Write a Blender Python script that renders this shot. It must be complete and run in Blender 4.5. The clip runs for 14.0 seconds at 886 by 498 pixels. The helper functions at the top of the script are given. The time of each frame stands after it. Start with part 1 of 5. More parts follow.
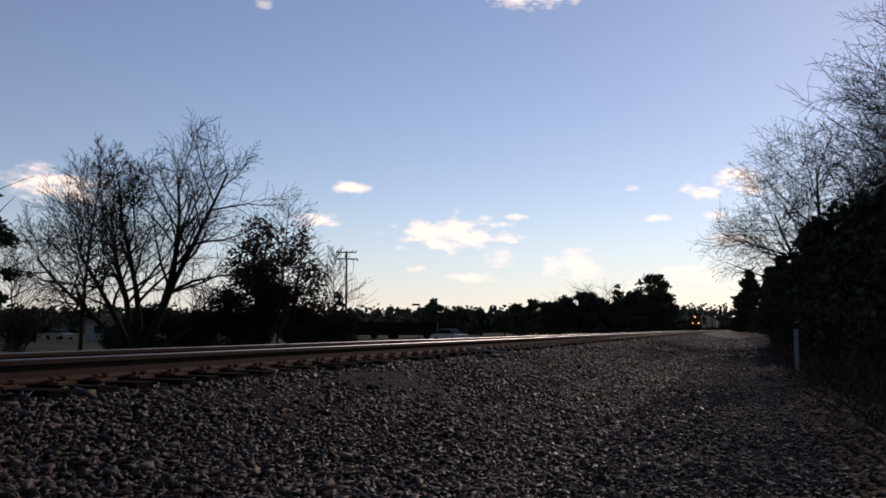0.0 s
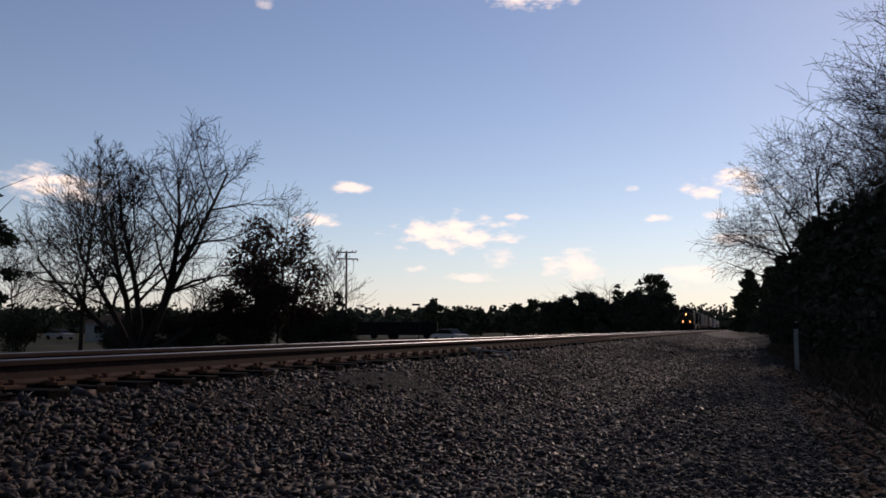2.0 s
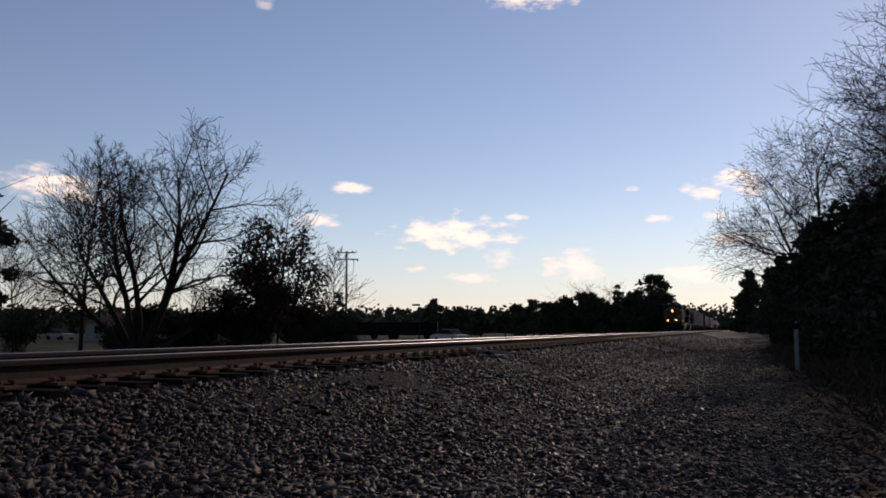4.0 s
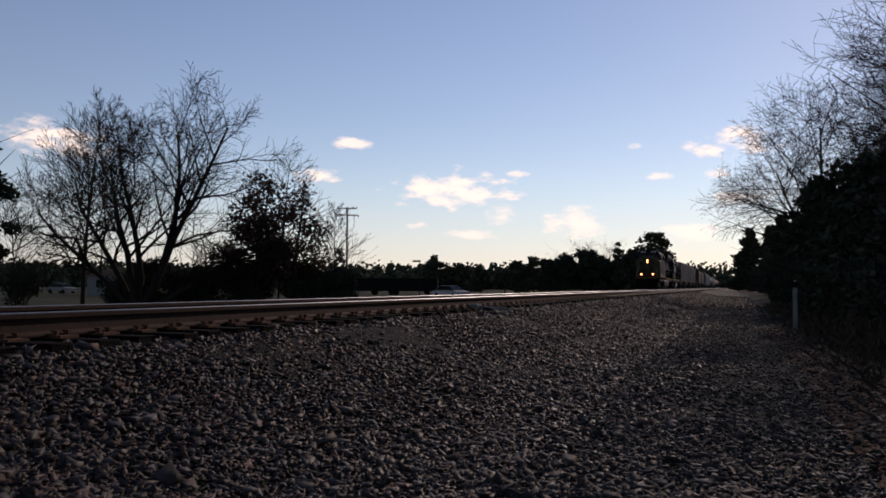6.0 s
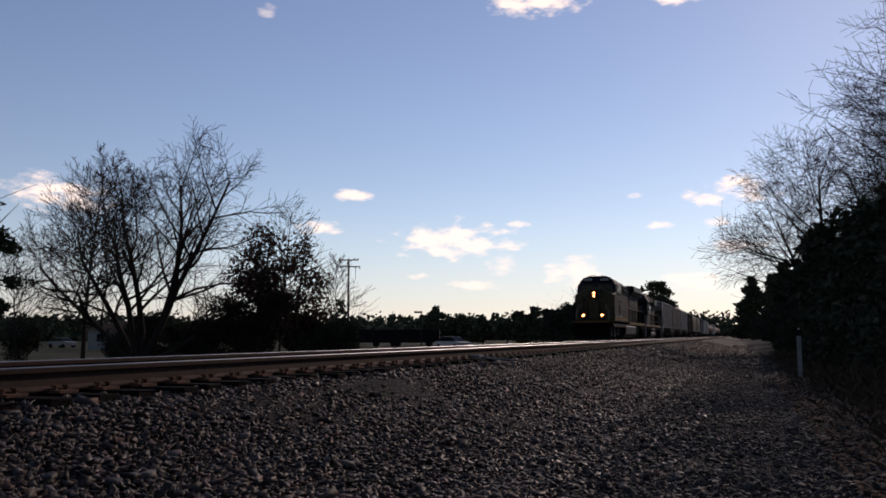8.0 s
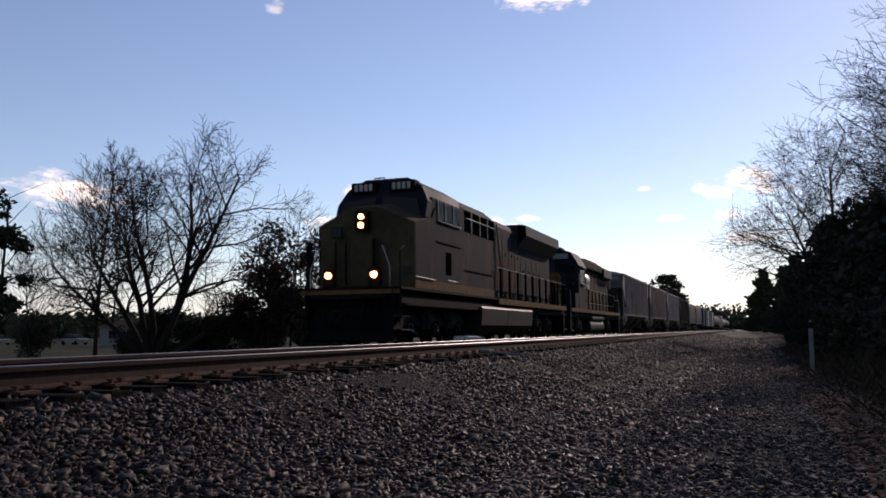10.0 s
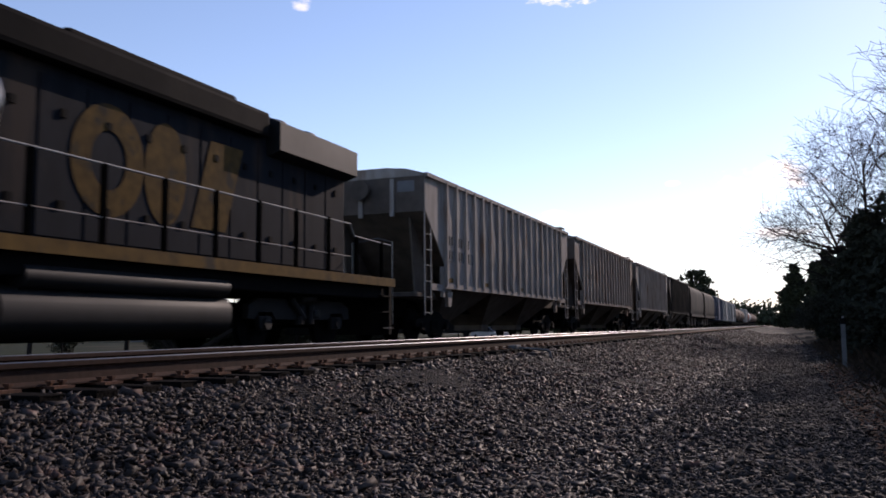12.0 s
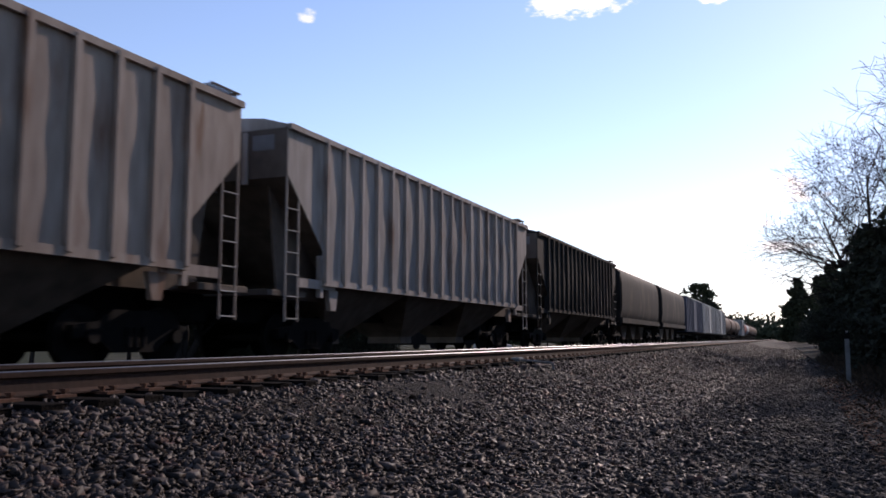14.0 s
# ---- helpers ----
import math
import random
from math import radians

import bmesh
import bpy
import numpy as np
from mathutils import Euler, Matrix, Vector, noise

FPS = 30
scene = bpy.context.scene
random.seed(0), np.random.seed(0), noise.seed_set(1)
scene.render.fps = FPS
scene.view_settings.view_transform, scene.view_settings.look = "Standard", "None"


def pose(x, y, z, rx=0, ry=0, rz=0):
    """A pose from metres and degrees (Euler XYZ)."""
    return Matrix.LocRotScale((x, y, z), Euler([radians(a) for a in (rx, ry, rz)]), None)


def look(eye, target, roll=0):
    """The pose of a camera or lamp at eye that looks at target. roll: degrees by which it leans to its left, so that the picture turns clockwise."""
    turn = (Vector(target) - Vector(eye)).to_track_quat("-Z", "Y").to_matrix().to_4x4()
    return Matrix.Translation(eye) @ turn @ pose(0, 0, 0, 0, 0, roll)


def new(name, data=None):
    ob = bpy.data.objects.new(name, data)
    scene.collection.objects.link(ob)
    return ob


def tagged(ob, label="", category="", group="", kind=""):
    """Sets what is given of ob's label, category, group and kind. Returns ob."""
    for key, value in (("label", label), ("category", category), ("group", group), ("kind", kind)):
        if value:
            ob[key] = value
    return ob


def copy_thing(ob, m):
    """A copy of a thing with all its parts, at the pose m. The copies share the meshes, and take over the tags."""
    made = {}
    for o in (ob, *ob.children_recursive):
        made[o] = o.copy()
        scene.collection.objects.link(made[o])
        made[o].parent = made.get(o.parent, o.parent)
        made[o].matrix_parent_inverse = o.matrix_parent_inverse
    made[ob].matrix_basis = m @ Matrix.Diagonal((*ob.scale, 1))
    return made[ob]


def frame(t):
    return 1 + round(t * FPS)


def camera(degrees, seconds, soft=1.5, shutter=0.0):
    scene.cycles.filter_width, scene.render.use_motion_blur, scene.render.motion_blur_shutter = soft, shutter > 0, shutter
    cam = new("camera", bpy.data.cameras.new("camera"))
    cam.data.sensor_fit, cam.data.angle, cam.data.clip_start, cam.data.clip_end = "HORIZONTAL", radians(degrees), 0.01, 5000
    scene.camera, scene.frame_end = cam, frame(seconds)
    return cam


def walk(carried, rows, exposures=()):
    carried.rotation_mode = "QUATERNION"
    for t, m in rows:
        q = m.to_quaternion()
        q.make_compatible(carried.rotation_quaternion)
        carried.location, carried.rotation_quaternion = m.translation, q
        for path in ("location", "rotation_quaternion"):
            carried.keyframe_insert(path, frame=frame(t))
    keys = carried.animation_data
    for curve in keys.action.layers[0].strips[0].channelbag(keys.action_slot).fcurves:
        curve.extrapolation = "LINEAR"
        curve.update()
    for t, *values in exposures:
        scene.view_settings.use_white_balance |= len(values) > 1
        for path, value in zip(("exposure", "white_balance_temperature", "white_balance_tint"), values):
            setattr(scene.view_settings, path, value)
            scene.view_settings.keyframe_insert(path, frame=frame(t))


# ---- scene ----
FOV = 56.0
EYE = (0.0, 0.0, 1.2)
cam = camera(FOV, 14.0, soft=1.7, shutter=0.12)
PATH = [
    (0.0, 95.485, 0.0, 19.338), (1.6, 95.485, 0.0, 19.338), (3.2, 95.485, 0.0, 19.338), (4.4, 95.55, -0.01, 19.36),
    (5.5, 95.702, -0.054, 19.44),
    (6.0, 92.51, -0.376, 19.362), (6.5, 95.12, 0.461, 18.344), (7.0, 94.467, 0.527, 18.946), (7.5, 95.193, 0.094, 18.843),
    (8.0, 95.998, 0.106, 19.492), (8.2, 96.044, -0.12, 19.082), (9.2, 95.8, 0.1, 19.6), (10.3, 95.31, 0.424, 20.404),
    (10.5, 94.264, -0.177, 20.554), (11.0, 93.391, -0.23, 20.687), (11.5, 94.943, 0.265, 21.374), (12.0, 95.364, 0.435, 22.034),
    (12.5, 95.893, 0.173, 22.179), (13.0, 96.166, 0.022, 22.166), (13.5, 96.167, 0.035, 22.185), (14.0, 96.163, 0.027, 22.213)]
EXPOSURES = [(t, e + 0.5, k, 27) for t, e, k in ((0.0, -0.42, 7500), (0.6, -0.44, 7500), (2.0, -0.5, 7500), (3.2, -0.5, 7500), (8.2, -0.42, 7400), (10.3, 0.05, 7250),
                                                 (10.9, 0.29, 7200), (12.0, 0.33, 7100), (14.0, 0.46, 7000))]
walk(cam, [(t, pose(*EYE, rx, ry, rz)) for t, rx, ry, rz in PATH], EXPOSURES)

# ---- world, sun ----
SUN_AZ, SUN_EL = 12.0, 24.0      # degrees clockwise from +Y, above the horizon


def way(az, el):
    a, e = radians(az), radians(el)
    return Vector((math.sin(a) * math.cos(e), math.cos(a) * math.cos(e), math.sin(e)))


# clouds: azimuth, elevation, half width, half height (degrees), brightness
CLOUDS = [(-18.6, 6.6, 5.2, 1.5, 1.0), (-15.6, 4.9, 1.49, 0.99, 0.55), (-25.6, 9.6, 1.61, 0.61, 0.9), (-28.0, 7.4, 1.84, 0.72, 0.9), (-44.6, 8.9, 4.4, 1.35, 0.95),
          (-14.2, 7.6, 1.03, 0.44, 0.8), (-10.2, 4.4, 3.0, 1.25, 0.8), (-2.8, 3.6, 2.6, 0.8, 0.7), (-0.3, 9.4, 3.6, 1.05, 0.95), (-1.0, 7.4, 1.49, 0.44, 0.8),
          (-4.8, 7.4, 1.15, 0.39, 0.8), (0.3, 5.9, 2.30, 0.61, 0.6), (-21.1, 4.0, 1.15, 0.39, 0.7), (-17.4, 3.5, 2.53, 0.44, 0.6), (-31.8, 21.6, 0.92, 0.55, 0.4),
          (-13.0, 22.4, 4.2, 1.1, 1.0), (-2.6, 22.3, 2.6, 0.95, 1.0), (-6.3, 9.4, 0.69, 0.28, 0.7)]


def build_world():
    w = bpy.data.worlds.new("sky")
    scene.world = w
    w.use_nodes = True
    nt = w.node_tree
    N, L = nt.nodes, nt.links
    N.clear()
    sky = N.new("ShaderNodeTexSky")
    sky.sky_type, sky.sun_disc = "NISHITA", False
    sky.sun_elevation, sky.sun_rotation = radians(SUN_EL), radians(SUN_AZ)
    sky.air_density, sky.dust_density, sky.ozone_density = 1.0, 0.07, 3.2
    tc = N.new("ShaderNodeTexCoord")
    warp = N.new("ShaderNodeTexNoise")
    warp.inputs["Scale"].default_value, warp.inputs["Detail"].default_value, warp.inputs["Roughness"].default_value = 36.0, 8.0, 0.56
    flat = N.new("ShaderNodeVectorMath")
    flat.operation = "MULTIPLY"
    flat.inputs[1].default_value = (1.0, 1.0, 2.4)
    L.new(tc.outputs["Generated"], flat.inputs[0])
    L.new(flat.outputs["Vector"], warp.inputs["Vector"])
    ragged = N.new("ShaderNodeMapRange")
    ragged.inputs["From Min"].default_value, ragged.inputs["From Max"].default_value = 0.3, 0.7
    ragged.inputs["To Max"].default_value = 0.62
    L.new(warp.outputs["Fac"], ragged.inputs["Value"])
    total = None
    for az, el, hw, hh, amount in CLOUDS:
        d = way(az, el)
        right = Vector((math.cos(radians(az)), -math.sin(radians(az)), 0))
        up = right.cross(d)
        terms = []
        for axis, half in ((right, hw), (up, hh)):
            dot = N.new("ShaderNodeVectorMath")
            dot.operation = "DOT_PRODUCT"
            L.new(tc.outputs["Generated"], dot.inputs[0])
            dot.inputs[1].default_value = axis
            sub = N.new("ShaderNodeMath")
            sub.operation = "MULTIPLY"
            sub.inputs[1].default_value = 1 / math.sin(radians(half))
            L.new(dot.outputs["Value"], sub.inputs[0])
            sq = N.new("ShaderNodeMath")
            sq.operation = "POWER"
            ab = N.new("ShaderNodeMath")
            ab.operation = "ABSOLUTE"
            L.new(sub.outputs[0], ab.inputs[0])
            L.new(ab.outputs[0], sq.inputs[0])
            sq.inputs[1].default_value = 2.0
            terms.append(sq)
        add = N.new("ShaderNodeMath")
        L.new(terms[0].outputs[0], add.inputs[0])
        L.new(terms[1].outputs[0], add.inputs[1])
        # 1 in the middle, falls off to 0 at the rim, torn by the noise
        m = N.new("ShaderNodeMapRange")
        m.inputs["From Min"].default_value, m.inputs["From Max"].default_value = 1.6, 0.0
        m.inputs["To Min"].default_value, m.inputs["To Max"].default_value = 0.0, 0.72
        L.new(add.outputs[0], m.inputs["Value"])
        tear = N.new("ShaderNodeMath")
        tear.operation = "ADD"
        L.new(m.outputs["Result"], tear.inputs[0])
        L.new(ragged.outputs["Result"], tear.inputs[1])
        edge = N.new("ShaderNodeMapRange")
        edge.interpolation_type = "SMOOTHSTEP"
        edge.inputs["From Min"].default_value, edge.inputs["From Max"].default_value = 0.66, 1.16
        edge.inputs["To Max"].default_value = amount * 0.9
        L.new(tear.outputs[0], edge.inputs["Value"])
        front = N.new("ShaderNodeVectorMath")
        front.operation = "DOT_PRODUCT"
        L.new(tc.outputs["Generated"], front.inputs[0])
        front.inputs[1].default_value = d
        gate = N.new("ShaderNodeMath")
        gate.operation = "GREATER_THAN"
        gate.inputs[1].default_value = 0.5
        L.new(front.outputs["Value"], gate.inputs[0])
        mul = N.new("ShaderNodeMath")
        mul.operation = "MULTIPLY"
        L.new(edge.outputs["Result"], mul.inputs[0])
        L.new(gate.outputs[0], mul.inputs[1])
        if total is None:
            total = mul
        else:
            mx = N.new("ShaderNodeMath")
            mx.operation = "MAXIMUM"
            L.new(total.outputs[0], mx.inputs[0])
            L.new(mul.outputs[0], mx.inputs[1])
            total = mx
    mix = N.new("ShaderNodeMixRGB")
    L.new(total.outputs[0], mix.inputs["Fac"])
    # thin white haze low over the horizon
    height = N.new("ShaderNodeSeparateXYZ")
    L.new(tc.outputs["Generated"], height.inputs["Vector"])
    haze = N.new("ShaderNodeMapRange")
    haze.interpolation_type = "SMOOTHSTEP"
    haze.inputs["From Min"].default_value, haze.inputs["From Max"].default_value = 0.14, 0.0
    haze.inputs["To Min"].default_value, haze.inputs["To Max"].default_value = 0.0, 0.42
    L.new(height.outputs["Z"], haze.inputs["Value"])
    hazy = N.new("ShaderNodeMixRGB")
    L.new(haze.outputs["Result"], hazy.inputs["Fac"])
    L.new(sky.outputs["Color"], hazy.inputs["Color1"])
    hazy.inputs["Color2"].default_value = (4.9, 5.8, 7.4, 1)
    L.new(hazy.outputs["Color"], mix.inputs["Color1"])
    mix.inputs["Color2"].default_value = (11.5, 10.6, 9.6, 1)
    bg = N.new("ShaderNodeBackground")
    bg.inputs["Strength"].default_value = SKY
    L.new(mix.outputs["Color"], bg.inputs["Color"])
    out = N.new("ShaderNodeOutputWorld")
    L.new(bg.outputs["Background"], out.inputs["Surface"])


SKY = 0.102
build_world()
sun = new("sun", bpy.data.lights.new("sun", "SUN"))
sun.data.energy, sun.data.angle, sun.data.color = 1.95, radians(0.55), (1.0, 0.93, 0.83)
sun.matrix_world = look(way(SUN_AZ, SUN_EL) * 200, (0, 0, 0))


# ---- materials ----
def material(name, colour, other=None, rough=0.7, metal=0.0, grain=8.0, stain=0.6, bump=0.2, spot=None, spec=0.5, per_piece=0.0, stretch=(1, 1, 1)):
    """Two colours mixed by fine grain and broad stains, with relief; spot: a third colour in patches."""
    m = bpy.data.materials.new(name)
    m.use_nodes = True
    nt = m.node_tree
    N, L = nt.nodes, nt.links
    b = N["Principled BSDF"]
    tc = N.new("ShaderNodeTexCoord")
    mp = N.new("ShaderNodeMapping")
    mp.inputs["Scale"].default_value = stretch
    L.new(tc.outputs["Object"], mp.inputs["Vector"])
    fine = N.new("ShaderNodeTexNoise")
    fine.inputs["Scale"].default_value, fine.inputs["Detail"].default_value = grain, 5.0
    broad = N.new("ShaderNodeTexNoise")
    broad.inputs["Scale"].default_value, broad.inputs["Detail"].default_value = stain, 4.0
    for n in (fine, broad):
        L.new(mp.outputs["Vector"], n.inputs["Vector"])
    other = other or tuple(c * 0.6 for c in colour)
    ramp = N.new("ShaderNodeMapRange")
    ramp.inputs["From Min"].default_value, ramp.inputs["From Max"].default_value = 0.35, 0.68
    mixf = N.new("ShaderNodeMath")
    mixf.operation = "MULTIPLY_ADD"
    L.new(fine.outputs["Fac"], mixf.inputs[0])
    mixf.inputs[1].default_value = 0.5
    half = N.new("ShaderNodeMath")
    half.operation = "MULTIPLY"
    half.inputs[1].default_value = 0.5
    L.new(broad.outputs["Fac"], half.inputs[0])
    L.new(half.outputs[0], mixf.inputs[2])
    L.new(mixf.outputs[0], ramp.inputs["Value"])
    mix = N.new("ShaderNodeMixRGB")
    L.new(ramp.outputs["Result"], mix.inputs["Fac"])
    mix.inputs["Color1"].default_value, mix.inputs["Color2"].default_value = (*other, 1), (*colour, 1)
    col = mix.outputs["Color"]
    if spot:
        third = N.new("ShaderNodeTexNoise")
        third.inputs["Scale"].default_value, third.inputs["Detail"].default_value = stain * 2.3, 6.0
        L.new(mp.outputs["Vector"], third.inputs["Vector"])
        r3 = N.new("ShaderNodeMapRange")
        r3.inputs["From Min"].default_value, r3.inputs["From Max"].default_value = 0.56, 0.68
        L.new(third.outputs["Fac"], r3.inputs["Value"])
        mix3 = N.new("ShaderNodeMixRGB")
        L.new(r3.outputs["Result"], mix3.inputs["Fac"])
        L.new(col, mix3.inputs["Color1"])
        mix3.inputs["Color2"].default_value = (*spot, 1)
        col = mix3.outputs["Color"]
    if per_piece:
        rnd = N.new("ShaderNodeNewGeometry")
        hsv = N.new("ShaderNodeHueSaturation")
        vr = N.new("ShaderNodeMapRange")
        vr.inputs["To Min"].default_value, vr.inputs["To Max"].default_value = 1 - per_piece, 1 + per_piece
        L.new(rnd.outputs["Random Per Island"], vr.inputs["Value"])
        L.new(vr.outputs["Result"], hsv.inputs["Value"])
        L.new(col, hsv.inputs["Color"])
        col = hsv.outputs["Color"]
    L.new(col, b.inputs["Base Color"])
    rr = N.new("ShaderNodeMapRange")
    rr.inputs["To Min"].default_value, rr.inputs["To Max"].default_value = max(0.05, rough - 0.12), min(1, rough + 0.12)
    L.new(broad.outputs["Fac"], rr.inputs["Value"])
    L.new(rr.outputs["Result"], b.inputs["Roughness"])
    b.inputs["Metallic"].default_value = metal
    b.inputs["Specular IOR Level"].default_value = spec
    if bump:
        bp = N.new("ShaderNodeBump")
        bp.inputs["Strength"].default_value, bp.inputs["Distance"].default_value = bump, 0.02
        L.new(fine.outputs["Fac"], bp.inputs["Height"])
        L.new(bp.outputs["Normal"], b.inputs["Normal"])
    return m


def glowing(name, colour, strength):
    m = bpy.data.materials.new(name)
    m.use_nodes = True
    b = m.node_tree.nodes["Principled BSDF"]
    b.inputs["Base Color"].default_value = (*colour, 1)
    b.inputs["Emission Color"].default_value = (*colour, 1)
    b.inputs["Emission Strength"].default_value = strength
    return m


